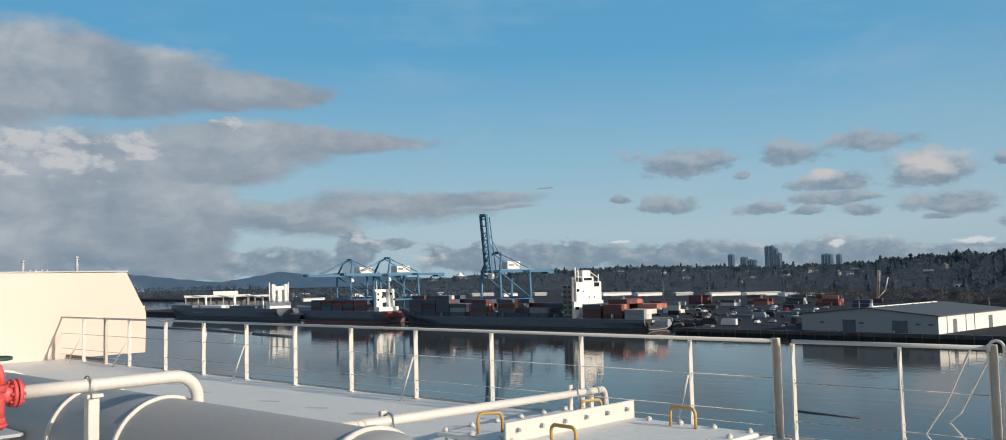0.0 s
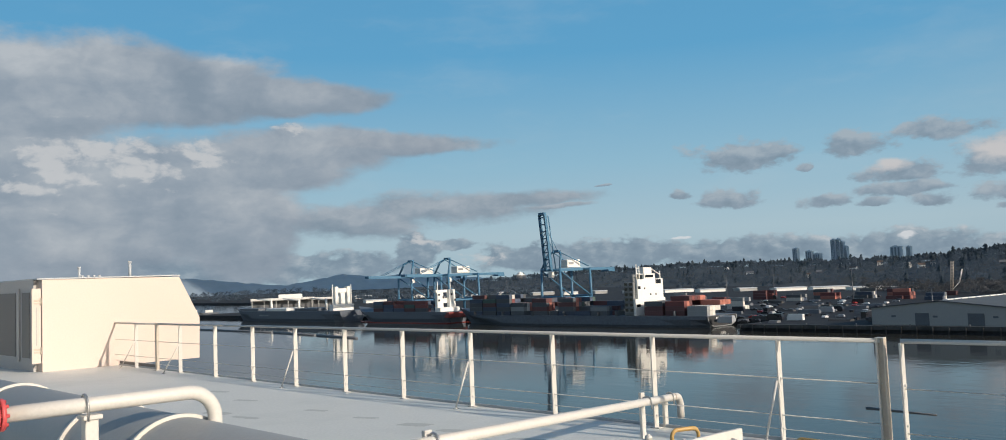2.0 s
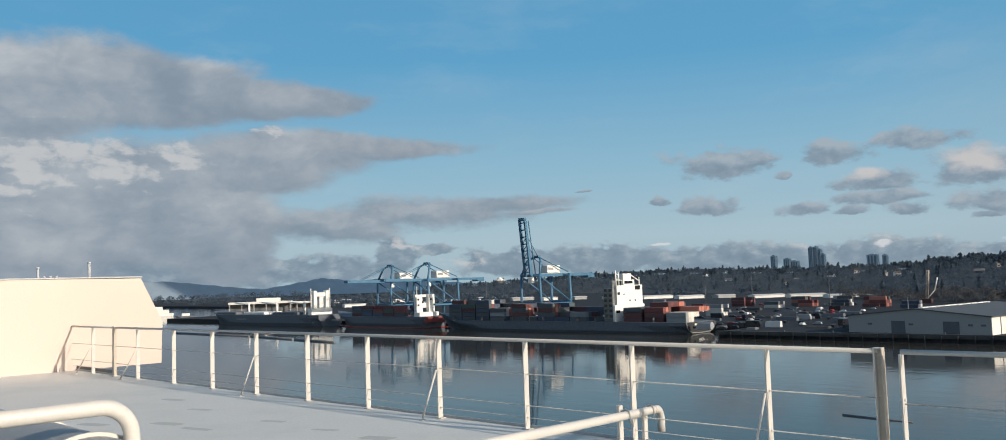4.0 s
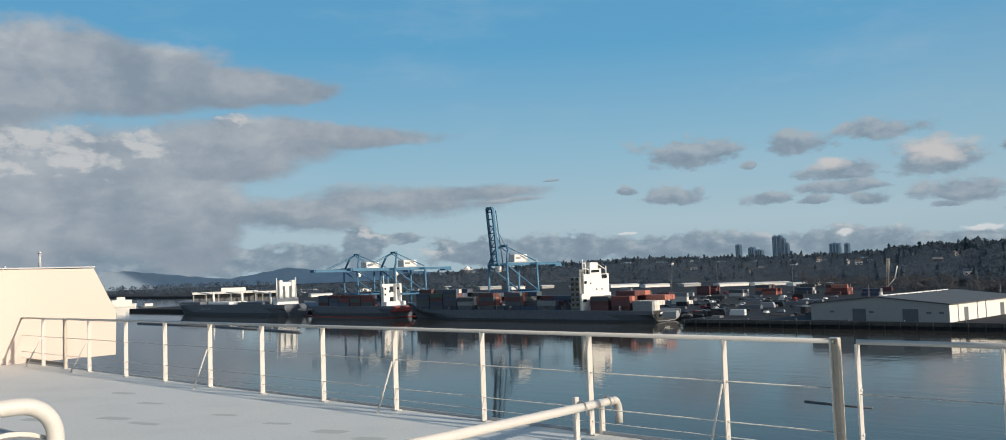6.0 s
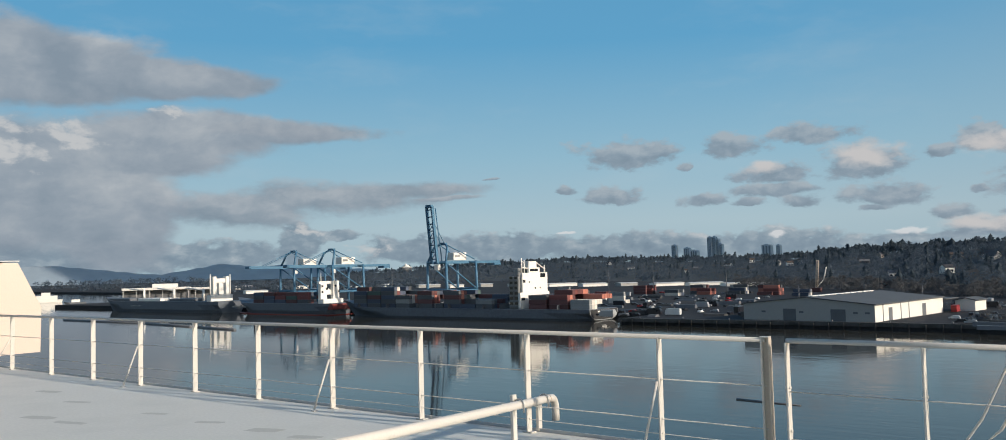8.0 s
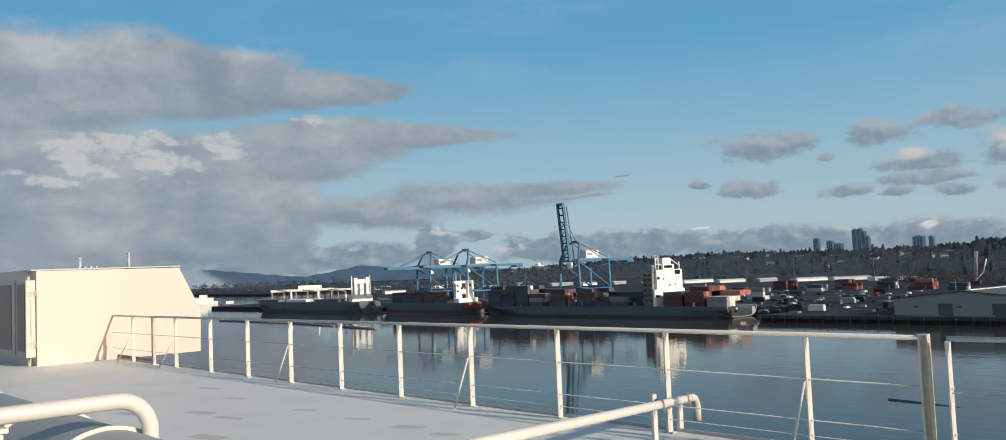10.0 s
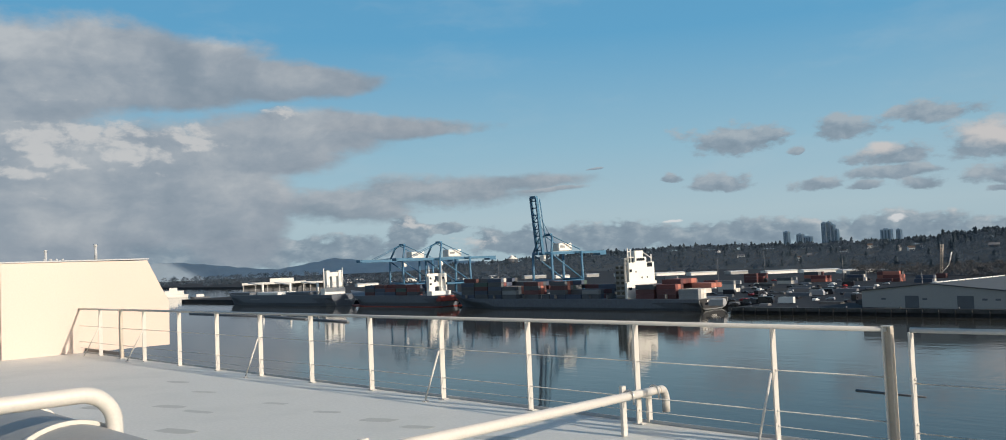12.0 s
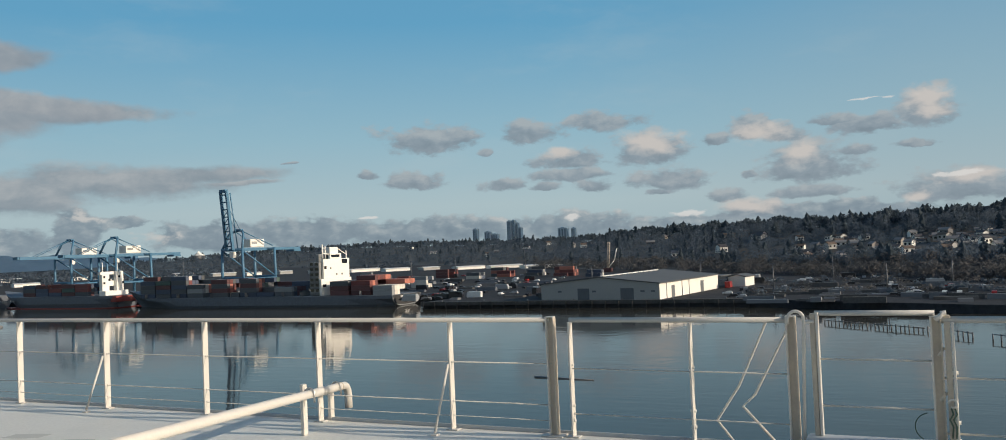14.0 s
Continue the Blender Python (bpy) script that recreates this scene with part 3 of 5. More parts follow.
for k in range(4):
    bm = B()
    tube(bm, (-0.4, 1.05 + 0.13 * k, 2.11), (-0.4, 1.05 + 0.13 * k, 2.16), 0.03, 8)
    part("roof_stud", bm, grey_paint, casing)

# stepped hand rail end by the casing
bm = B()
tube(bm, (-14.45, 10, 1.0), (-14.45, 10, 0.0), 0.022, 8)
tube(bm, (-14.45, 10, 1.0), (-15.5, 10, 0.0), 0.02, 8)
tube(bm, (-15.05, 10, 0.43), (-15.05, 10, 0.0), 0.018, 8)
solid("rail_end", bm, white_paint, "white railing end with sloping stay", "railing", "rails")

# the second casing further forward
bm = B()
prism(bm, [(5.0, 0), (11.6, 0), (11.6, 1.6), (11.0, 2.86), (5.0, 2.86)], "x", -37, -30)
solid("far_casing", bm, cream_paint, "cream painted steel casing further along the deck", "deck house")

# thin dark strip along the deck edge at the rail's foot
bm = B()
box(bm, (-15.0, 10.1, 0.0), (-11.9, 10.112, 0.1), 0.002)
solid("trim", bm, dark_panel, "thin dark strip at the deck edge beside the casing", "deck edge", kind="structure")

# worn repainted patches, 4 mm proud
rng = random.Random(5)
PATCHES = [(-4.2, 7.72), (-3.46, 7.74), (-3.16, 8.63), (-1.99, 8.63), (-1.01, 8.65), (-0.3, 8.63), (-5.1, 8.6), (-5.0, 7.1), (-2.4, 7.0), (0.8, 8.7), (1.7, 8.6), (-6.6, 8.9)]
for k, (cx, cy) in enumerate(PATCHES):
    w, d = rng.uniform(0.16, 0.25), rng.uniform(0.05, 0.1)
    bm = B()
    pts = [(cx + w * c * rng.uniform(0.9, 1.1), cy + d * e + 0.05 * c * rng.uniform(0.7, 1.2)) for c, e in ((-1, -1), (-0.3, -1.1), (0.5, -0.95), (1, -0.8), (1.05, 0.3), (0.9, 1), (0.2, 1.1), (-0.6, 0.95), (-1.05, 0.8), (-1.1, 0))]
    prism(bm, pts, "z", -0.01, 0.0012 + 0.0001 * k)
    solid("deck_patch", bm, patch_paint, "darker touched-up paint patch on the deck", "paint patch", "deck patches", kind="structure")
# edge bar of the deck
bm = B()
box(bm, (-60, 10.082, -0.12), (30, 10.096, 0.035), 0.003)
solid("trim", bm, grey_paint, "grey flat bar along the deck edge", "deck edge", kind="structure")


# ---- the large insulated pipe with its clamp bands ----
TY, TZ, TR = 4.57, 0.485, 0.395
duct = thing("storage_cylinder", "long grey painted steel cylinder lying on saddles, with white bands", "tank", at=(0, TY, 0))
bm = B()
prof = [(-9, 0.05), (-9, TR - 0.05), (-8.95, TR), (4.25, TR), (4.38, TR - 0.03), (4.48, TR - 0.12), (4.53, TR - 0.25), (4.54, 0.02)]
rings = []
for x, r in prof:
    rings.append([bm.verts.new((x, r * math.cos(k * math.pi / 24), TZ + r * math.sin(k * math.pi / 24))) for k in range(48)])
for a, b in zip(rings, rings[1:]):
    for k in range(48):
        bm.faces.new((a[k], a[(k + 1) % 48], b[(k + 1) % 48], b[k])).smooth = True
bm.faces.new(rings[0])
bm.faces.new(rings[-1])
part("shell", bm, tank_paint, duct, "mid-grey painted shell")
for x in (1.78, 0.63, -1.67, -4.0, 4.15):
    bm = B()
    pts = [(0.021 * sx, rr) for sx, rr in ((-1, TR - 0.004), (-1, TR + 0.022), (1, TR + 0.022), (1, TR - 0.004))]
    ring = [[bm.verts.new((x + px, rr * math.cos(k * math.pi / 24), TZ + rr * math.sin(k * math.pi / 24))) for px, rr in pts] for k in range(48)]
    for k in range(48):
        a, b = ring[k], ring[(k + 1) % 48]
        for q in range(3):
            bm.faces.new((a[q], b[q], b[q + 1], a[q + 1])).smooth = q == 1
    part("band", bm, white_paint, duct, "white clamp band")
    bm = B()
    prism(bm, [(-0.3, 0.0), (0.3, 0.0), (0.3, 0.22), (0.12, 0.118), (-0.12, 0.118), (-0.3, 0.22)], "x", x - 0.05, x + 0.05)
    part("saddle", bm, white_paint, duct)

# pipe over the cylinder, ending in an elbow down to the deck
PX, PZ = 1.86, 1.04
pipe = thing("white_pipe", "white painted pipe bending down to the deck behind the cylinder", "pipe", at=(PX, 3.53, 0))
bm = B()
hose(bm, [(0, 0.0, PZ), (0, 0.6, PZ), (0, 1.07, PZ)] + arc((0, 1.07, PZ - 0.18), (0, 0, 1), (0, 1, 0), 0.18, 10, 90, 8) + [(0, 1.25, 0.6), (0, 1.25, 0.0)], 0.046, 16)
part("run", bm, white_paint, pipe)
bm = B()
tube(bm, (0, 1.25, 0.002), (0, 1.25, 0.03), 0.1, 16)
part("deck_flange", bm, white_paint, pipe)
stand = thing("pipe_stand", "white square pipe stand with a bent clamp rod", "pipe stand", at=(PX, 4.0, 0))
bm = B()
box(bm, (-0.038, -0.038, 0), (0.038, 0.038, 0.955), 0.004)
part("post", bm, white_paint, stand)
bm = B()
box(bm, (-0.06, -0.055, 0.956), (0.06, 0.055, 0.983), 0.003)
part("top_plate", bm, white_paint, stand)
bm = B()
hose(bm, [(-0.068, -0.03, 0.95), (-0.068, -0.03, PZ)] + arc((0, -0.03, PZ), (-1, 0, 0), (0, 0, 1), 0.064, 10, 170, 8) + [(0.068, -0.03, PZ), (0.068, -0.03, 0.95)], 0.006, 8)
part("clamp_rod", bm, steel, stand)

# the red valve
tray = thing("pipe_ledge", "pale grey steel ledge running beside the cylinder", "ledge", at=(-3.0, 4.0, 0))
bm = B()
box(bm, (-3.5, -0.14, 0.5), (3.2, 0.15, 0.53), 0.004)
part("top", bm, grey_paint, tray)
for x in (-2.6, -0.6, 1.2, 3.0):
    bm = B()
    box(bm, (x - 0.03, -0.1, 0), (x + 0.03, 0.1, 0.499), 0.004)
    part("leg", bm, white_paint, tray)
valve = thing("gate_valve", "red painted cast iron angle valve with dark hand wheel", "valve", at=(PX, 3.36, 0))
bm = B()
tube(bm, (0, 0, 0.88), (0, 0, 1.06), 0.092, 20, 0.088)
tube(bm, (0, 0, 0.86), (0, 0, 0.9), 0.1, 20, 0.092)
tube(bm, (0, 0, 1.06), (0, 0, 1.1), 0.1, 20)
tube(bm, (0, 0.05, PZ), (0, 0.15, PZ), 0.062, 16)
part("body", bm, red_paint, valve)
for s in (-1, 1):
    bm = B()
    hose(bm, [(0.0, s * 0.07, 1.09), (0.0, s * 0.066, 1.16), (0, s * 0.05, 1.21), (0, s * 0.02, 1.24)], 0.026, 10)
    part("yoke_arm", bm, red_paint, valve)
bm = B()
tube(bm, (0, 0, 1.21), (0, 0, 1.25), 0.05, 14)
part("yoke_cap", bm, red_paint, valve)
bm = B()
tube(bm, (0, 0, 1.1), (0, 0, 1.31), 0.014, 10)
part("spindle", bm, steel, valve)
for nm, c, d, r in (("side_flange", (0, 0.135, PZ), (0, 0.022, 0), 0.092), ("pipe_flange", (0, 0.165, PZ), (0, 0.022, 0), 0.092), ("bottom_flange", (0, 0, 0.85), (0, 0, 0.022), 0.105)):
    bm = B()
    tube(bm, Vector(c) - Vector(d) / 2, Vector(c) + Vector(d) / 2, r, 22)
    fl = part(nm, bm, red_paint, valve)
    dv = Vector(d).normalized()
    u = dv.orthogonal().normalized()
    w = dv.cross(u)
    for k in range(8):
        q = Vector(c) + (u * math.cos(k * math.pi / 4) + w * math.sin(k * math.pi / 4)) * r * 0.78
        bm = B()
        tube(bm, q - dv * 0.028, q + dv * 0.028, 0.011, 6)
        part("bolt", bm, red_paint, fl)
wheel = B()
hose(wheel, arc((0, 0, 1.27), (1, 0, 0), (0, 1, 0), 0.12, 0, 360, 28), 0.012, 8)
for k in range(3):
    a = k * 2 * math.pi / 3 + 0.3
    tube(wheel, (0, 0, 1.275), (0.118 * math.cos(a), 0.118 * math.sin(a), 1.27), 0.009, 6)
part("hand_wheel", wheel, green_paint, valve, "dark green hand wheel")
bm = B()
box(bm, (0.1, -0.13, 0.45), (0.112, -0.1, 1.2), 0.003)
part("bracket", bm, red_paint, valve)
bm = B()
tube(bm, (0, 0, 0.0), (0, 0, 0.838), 0.058, 16)
part("riser", bm, white_paint, valve, "white riser pipe")
inlet = thing("inlet_pipe", "white pipe with a bolted red flange", "pipe", at=(PX, 3.15, 0.92))
bm = B()
tube(bm, (0, -2.2, 0), (0, 0.0, 0), 0.052, 16)
part("run", bm, white_paint, inlet)
for y in (0.012, 0.04):
    bm = B()
    tube(bm, (0, y - 0.011, 0), (0, y + 0.011, 0), 0.1, 22)
    fl = part("flange", bm, red_paint, inlet, "red bolted flange")
    for k in range(8):
        bm = B()
        tube(bm, (0.078 * math.cos(k * math.pi / 4), y - 0.03, 0.078 * math.sin(k * math.pi / 4)), (0.078 * math.cos(k * math.pi / 4), y + 0.03, 0.078 * math.sin(k * math.pi / 4)), 0.011, 6)
        part("bolt", bm, steel, fl)
bm = B()
box(bm, (-0.04, -1.0, -0.93), (0.04, -0.92, -0.054), 0.004)
part("stand", bm, white_paint, inlet)


# ---- the drain pipe over the ship's side ----
def lerp3(a, b, s):
    return tuple(p + (q - p) * s for p, q in zip(a, b))


DA, DB = (3.14, 5.1, 0.715), (1.57, 10.26, 0.31)
dd = (Vector(DB) - Vector(DA)).normalized()
drain = thing("drain_pipe", "white drain pipe running to the deck edge and turning down overboard", "pipe")
bm = B()
down = Vector((0, 0, -1))
hose(bm, [DA, lerp3(DA, DB, 0.5), DB] + [p for p in arc(Vector(DB) + dd * 0.06 + down * 0.13, -down, dd, 0.13, 10, 90, 8)] + [Vector(DB) + dd * 0.19 + down * 0.24], 0.04, 16)
part("run", bm, white_paint, drain)
for s in (0.045, 0.985):
    for k in (-1, 1):
        p = Vector(lerp3(DA, DB, s)) + dd * 0.035 * k
        bm = B()
        tube(bm, p - dd * 0.011, p + dd * 0.011, 0.0425, 16)
        part("band", bm, brown_primer, drain, "brown coupling band")
for s, tall in ((0.12, 0.05), (0.84, 0.07), (0.97, 0.0)):
    p = Vector(lerp3(DA, DB, s))
    bm = B()
    box(bm, (p.x - 0.088, p.y - 0.03, 0), (p.x - 0.05, p.y + 0.03, p.z + tall + 0.02), 0.004)
    part("support", bm, white_paint, drain)
    bm = B()
    hose(bm, [(p.x - 0.075, p.y, p.z)] + arc(p, (-1, 0, 0), (0, 0, 1), 0.056, 0, 180, 8) + [(p.x + 0.056, p.y, p.z - 0.07)], 0.009, 8)
    part("strap", bm, steel, drain)

# ---- the bolted hatch ----
hatch = thing("steel_hatch", "waist-high grey steel hatch box with bolted lid plates", "hatch", at=(5.09, 4.20, 0))
hatch.rotation_euler = (0, 0, radians(-4))
hatch.scale = (0.897, 0.897, 1.035)
HX, HY = 1.26, 0.96
bm = B()
box(bm, (0.06, 0.05, 0), (HX - 0.06, HY - 0.05, 0.962), 0.006)
part("body", bm, grey_paint, hatch)
bm = B()
box(bm, (0, 0, 0.963), (0.49, HY, 0.982), 0.003)
lid1 = part("lid_plate", bm, deck_paint, hatch)
bm = B()
box(bm, (0.51, 0, 0.963), (HX, HY, 0.985), 0.003)
lid2 = part("lid_plate", bm, deck_paint, hatch)
bm = B()
box(bm, (0.491, -0.005, 0.963), (0.509, HY + 0.005, 1.065), 0.003)
spine = part("joint_flange", bm, white_paint, hatch, "white upright joint flange")
for k in range(6):
    y = 0.07 + k * 0.164
    bm = B()
    tube(bm, (0.47, y, 1.03), (0.528, y, 1.03), 0.009, 8)
    tube(bm, (0.5095, y, 1.03), (0.5175, y, 1.03), 0.011, 6)
    part("bolt", bm, steel, spine)
for x, y in [(0.03 + 0.2 * k, yy) for k in range(7) for yy in (0.03, HY - 0.03)] + [(xx, 0.03 + 0.18 * k) for k in range(1, 5) for xx in (0.03, HX - 0.03)]:
    lid = lid1 if x < 0.5 else lid2
    if abs(x - 0.5) < 0.04:
        continue
    bm = B()
    tube(bm, (x, y, 0.94), (x, y, 1.004), 0.008, 8)
    tube(bm, (x, y, 0.984), (x, y, 0.998), 0.016, 6)
    part("bolt", bm, white_paint, lid)
bm = B()
box(bm, (HX + 0.001, -0.02, 0.945), (HX + 0.04, HY + 0.06, 0.97), 0.003)
part("edge_bar", bm, white_paint, hatch)


def handle(x0, y0, x1, y1, lid):
    a, b = Vector((x0, y0, 0.985)), Vector((x1, y1, 0.985))
    d = (b - a).normalized()
    up = Vector((0, 0, 1))
    h, r = 0.085, 0.025
    pts = [a, a + up * (h - r)] + arc(a + up * (h - r) + d * r, -d, up, r, 15, 90, 4) + arc(b + up * (h - r) - d * r, up, d, r, 0, 75, 4) + [b + up * (h - r), b]
    bm = B()
    hose(bm, pts, 0.008, 8)
    part("handle", bm, yellow_paint, lid, "yellow painted grab handle")


handle(0.22, 0.08, 0.28, 0.19, lid1)
handle(0.34, 0.72, 0.38, 0.84, lid1)
handle(0.72, 0.08, 0.87, 0.08, lid2)
handle(0.82, 0.86, 0.97, 0.86, lid2)

# ---- the boarding gate and the ladder rails ----
copy_thing(gp, pose(7.0, 10, 0.0))
gate = thing("boarding_gate", "white tubular boarding gate on a raised step", "gate", at=(6.55, 10, 0))
bm = B()
box(bm, (-0.46, -0.35, 0.0), (0.5, 0.05, 0.13), 0.008)
part("step", bm, grey_paint, gate, "grey steel step")
for x, w in ((-0.38, 0.05),):
    bm = B()
    box(bm, (x - w * 0.5, -0.02, 0.131), (x + w * 0.25, 0.02, 1.05), 0.004)
    part("post", bm, tan_paint, gate)
    bm = B()
    box(bm, (x + w * 0.3, -0.03, 0.131), (x + w * 0.3 + 0.022, 0.03, 1.06), 0.004)
    part("post_flange", bm, white_paint, gate)
bm = B()
tube(bm, (-0.37, 0, 1.05), (0.45, 0, 1.05), 0.02, 12)
part("top_bar", bm, dimmed_rail_paint, gate)
for z in (0.705, 0.355):
    bm = B()
    tube(bm, (-0.36, 0, z), (0.42, 0, z), 0.008, 8)
    part("cross_bar", bm, dimmed_rail_paint, gate)
for z in (0.42, 0.74):
    bm = B()
    tube(bm, (0.46, 0.0, z), (0.5, 0.01, z + 0.06), 0.011, 8)
    part("latch_lug", bm, white_paint, gate)
bm = B()
tube(bm, (0.45, -0.03, 1.0), (0.51, -0.03, 1.055), 0.017, 8)
tube(bm, (0.485, -0.03, 1.05), (0.525, -0.03, 1.055), 0.015, 8)
part("latch_arm", bm, white_paint, gate, "white sloping latch arm")
bm = B()
box(bm, (0.506, -0.02, 0.131), (0.545, 0.02, 1.035), 0.003)
part("latch_post", bm, tan_paint, gate)
bm = B()
hose(bm, [(5.985, 9.97, 0.97), (5.985, 9.97, 1.01)] + arc((6.045, 9.97, 1.01), (-1, 0, 0), (0, 0, 1), 0.058, 15, 165, 10) + [(6.103, 9.97, 0.98), (6.065, 9.97, 0.01)], 0.013, 10)
tube(bm, (6.1, 9.97, 0.985), (6.175, 9.98, 0.99), 0.012, 8)
box(bm, (6.0, 9.92, 0.001), (6.12, 10.02, 0.012))
solid("grab_loop", bm, white_paint, "white bent tubular grab loop beside the gate", "hand rail", "rails")
for pts in ([(5.82, 10.1, 1.0), (5.8, 10.1, 0.97), (5.57, 10.12, 0.47), (5.38, 10.12, 0.18), (5.55, 10.14, -0.05)], [(5.97, 10.1, 0.95), (5.94, 10.1, 0.88), (5.69, 10.12, 0.4), (5.59, 10.12, 0.3), (5.85, 10.14, 0.0)]):
    bm = B()
    hose(bm, pts, 0.0105, 8)
    solid("ladder_rail", bm, white_paint, "bent white ladder handrail outside the railing", "hand rail", "ladder rails")
for x in (7.11, 8.5, 10.0, 11.5, 13.0):
    copy_thing(first_post, pose(x, 10, 0))
for z, r, nm in ((1.0, 0.024, "top_rail"), (0.585, 0.008, "middle_rail"), (0.19, 0.008, "lower_rail")):
    bar_run(nm, 7.02, 14.0, z, r, "grey-white railing bar beyond the gate", "rails")
ring = thing("rope_coil", "green mooring line and white ring hung on the gate", "rope", at=(7.085, 9.95, 0.41))
bm = B()
hose(bm, arc((0, 0, 0), (1, 0, 0), (0, 0, 1), 0.028, -120, 170, 16), 0.008, 8)
part("ring", bm, white_paint, ring)
for lean in (-0.012, 0.012):
    bm = B()
    hose(bm, [(lean, -0.005, -0.03), (lean + 0.012, -0.01, -0.07), (lean - 0.012, -0.01, -0.11), (lean + 0.008, -0.012, -0.16), (lean, -0.01, -0.24)], 0.006, 8)
    part("line", bm, green_paint, ring, "green line")
bm = B()
hose(bm, arc((-0.15, 0.0, -0.17), (-1, 0, 0), (0, 0, 1), 0.1, -60, 80, 12), 0.004, 8)
part("slack_loop", bm, green_paint, ring, "thin slack green line")


# ---- the harbour ----
def at_bearing(u, el, z):
    """The place at height z that lies at a bearing and elevation from the deck."""
    r = (z - HOME.z) / math.tan(radians(el))
    return HOME.x - math.sin(radians(u)) * r, HOME.y + math.cos(radians(u)) * r


def hull(bm, stern, bow, yc, half, z0, ztop, sheer, rake=12.0):
    """A ship's hull with its bow to smaller x: stations from the transom to the stem."""
    n = 22
    L = stern - bow
    rows = []
    for i in range(n + 1):
        s = i / n
        w = half * (min(1.0, (0.9 + s * 2)) if s < 0.1 else (1.0 if s < 0.72 else max(0.03, 1 - ((s - 0.72) / 0.28) ** 2.2)))
        low = 0.7 if s < 0.04 else (0.9 if s < 0.1 else (1.0 if s < 0.7 else max(0.02, 1 - ((s - 0.7) / 0.3) ** 1.5)))
        top = ztop + (sheer * max(0.0, (s - 0.86) / 0.14) ** 0.6 if s > 0.86 else 0)
        x = stern - L * s
        xs = [x + (rake * s ** 6) * (1 - k) + (-0.8 * (1 - k) if s < 0.02 else 0) for k in (0, 0.35, 0.7, 1.0)]
        zs = [z0, z0 + (top - z0) * 0.35, z0 + (top - z0) * 0.75, top]
        ws = [w * low * 0.9, w * (0.25 + 0.75 * low), w, w]
        rows.append([bm.verts.new((a, yc - b, c)) for a, b, c in zip(xs, ws, zs)] + [bm.verts.new((a, yc + b, c)) for a, b, c in reversed(list(zip(xs, ws, zs)))])
    for a, b in zip(rows, rows[1:]):
        for k in range(7):
            bm.faces.new((a[k], a[k + 1], b[k + 1], b[k]))
        bm.faces.new((a[7], a[0], b[0], b[7]))
    bm.faces.new(rows[0])
    bm.faces.new(rows[-1][::-1])
    return bm


def paint_row(name, colours):
    return [surface(name, c, 0.6, coarse=0.3, fine=3, vary=0.12, bump=0, random_tint=0.2) for c in colours]


BOX_COLOURS = {"navy": (0.06, 0.08, 0.12), "charcoal": (0.085, 0.093, 0.10), "rust_red": (0.17, 0.052, 0.047), "orange": (0.41, 0.155, 0.11), "white": (0.66, 0.62, 0.55), "maroon": (0.115, 0.048, 0.047), "green": (0.06, 0.10, 0.085), "grey": (0.24, 0.25, 0.25)}
BOX_MATS = {k: paint_row("container_" + k, [v])[0] for k, v in BOX_COLOURS.items()}
BOX_WORDS = {"navy": "navy blue", "charcoal": "dark grey", "rust_red": "rust-red", "orange": "orange", "white": "off-white", "maroon": "maroon", "green": "dark green", "grey": "grey"}
BOX_MESH = {}


def container_mesh(colour, L=12.19):
    """A shipping container: ribbed sides, corner posts, door bars."""
    key = (colour, L)
    if key not in BOX_MESH:
        bm = B()
        box(bm, (-L / 2 + 0.05, -1.17, 0.06), (L / 2 - 0.05, 1.17, 2.53))
        for sx in (-1, 1):
            for sy in (-1, 1):
                box(bm, (sx * (L / 2 - 0.08) - 0.08, sy * 1.14 - 0.08, 0), (sx * (L / 2 - 0.08) + 0.08, sy * 1.14 + 0.08, 2.59))
        BOX_MESH[key] = mesh("shipping_container", bm, BOX_MATS[colour])
    return BOX_MESH[key]


def container(x, y, z, colour, where, group, turn=0.0, L=12.19):
    ob = new("shipping_container", container_mesh(colour, L))
    ob.matrix_basis = pose(x, y, z, 0, 0, turn)
    return tagged(ob, f"{BOX_WORDS[colour]} steel shipping container {where}", "container", group)


rng = random.Random(11)

# the large container ship
S1 = thing("container_ship", "black-hulled container ship moored at the quay, loaded with containers", "ship", at=(-340, 406, WATER))
SY, DECKZ = 406.0, -21.9


def ship_part(name, bm, material, parent, label="", base=None):
    bmesh.ops.translate(bm, verts=bm.verts, vec=-Vector(base))
    return part(name, bm, material, parent, label)


b1 = (-340, 406, WATER)
bm = B()
hull(bm, -249.0, -458, SY, 15.5, WATER - 1.2, DECKZ, 4.5)
ship_part("hull", bm, ship_hazed_black, S1, "black weathered hull, lifted to blue-grey for haze", b1)
bm = B()
prism(bm, [(-8.5, -3.2), (-11.5, -2.2), (-13.4, -0.2), (-13.8, 2.1), (13.8, 2.1), (13.4, -0.2), (11.5, -2.2), (8.5, -3.2)], "x", -0.25, 0.15)
bmesh.ops.translate(bm, verts=bm.verts, vec=(-249.0 + 0.3, SY, -24.2))
ship_part("stern_plate", bm, black_rubber, S1, "", b1)
for k, (w, z) in enumerate(((12.0, -23.6), (5.0, -25.2))):
    for q in range(9):
        y0 = SY - w / 2 + w * q / 9
        bm = B()
        box(bm, (-248.54, y0, z), (-248.45, y0 + w / 9 * 0.72, z + 0.9))
        ship_part("name_bar", bm, ship_white, S1, "pale unreadable name lettering", b1)
bm = B()
hose(bm, [(-248.5, SY + y, -24.2 + z) for y, z in ((-13.8, 2.1), (-13.4, -0.2), (-11.5, -2.2), (-8.5, -3.2), (0, -3.5), (8.5, -3.2), (11.5, -2.2), (13.4, -0.2), (13.8, 2.1))], 0.3, 6)
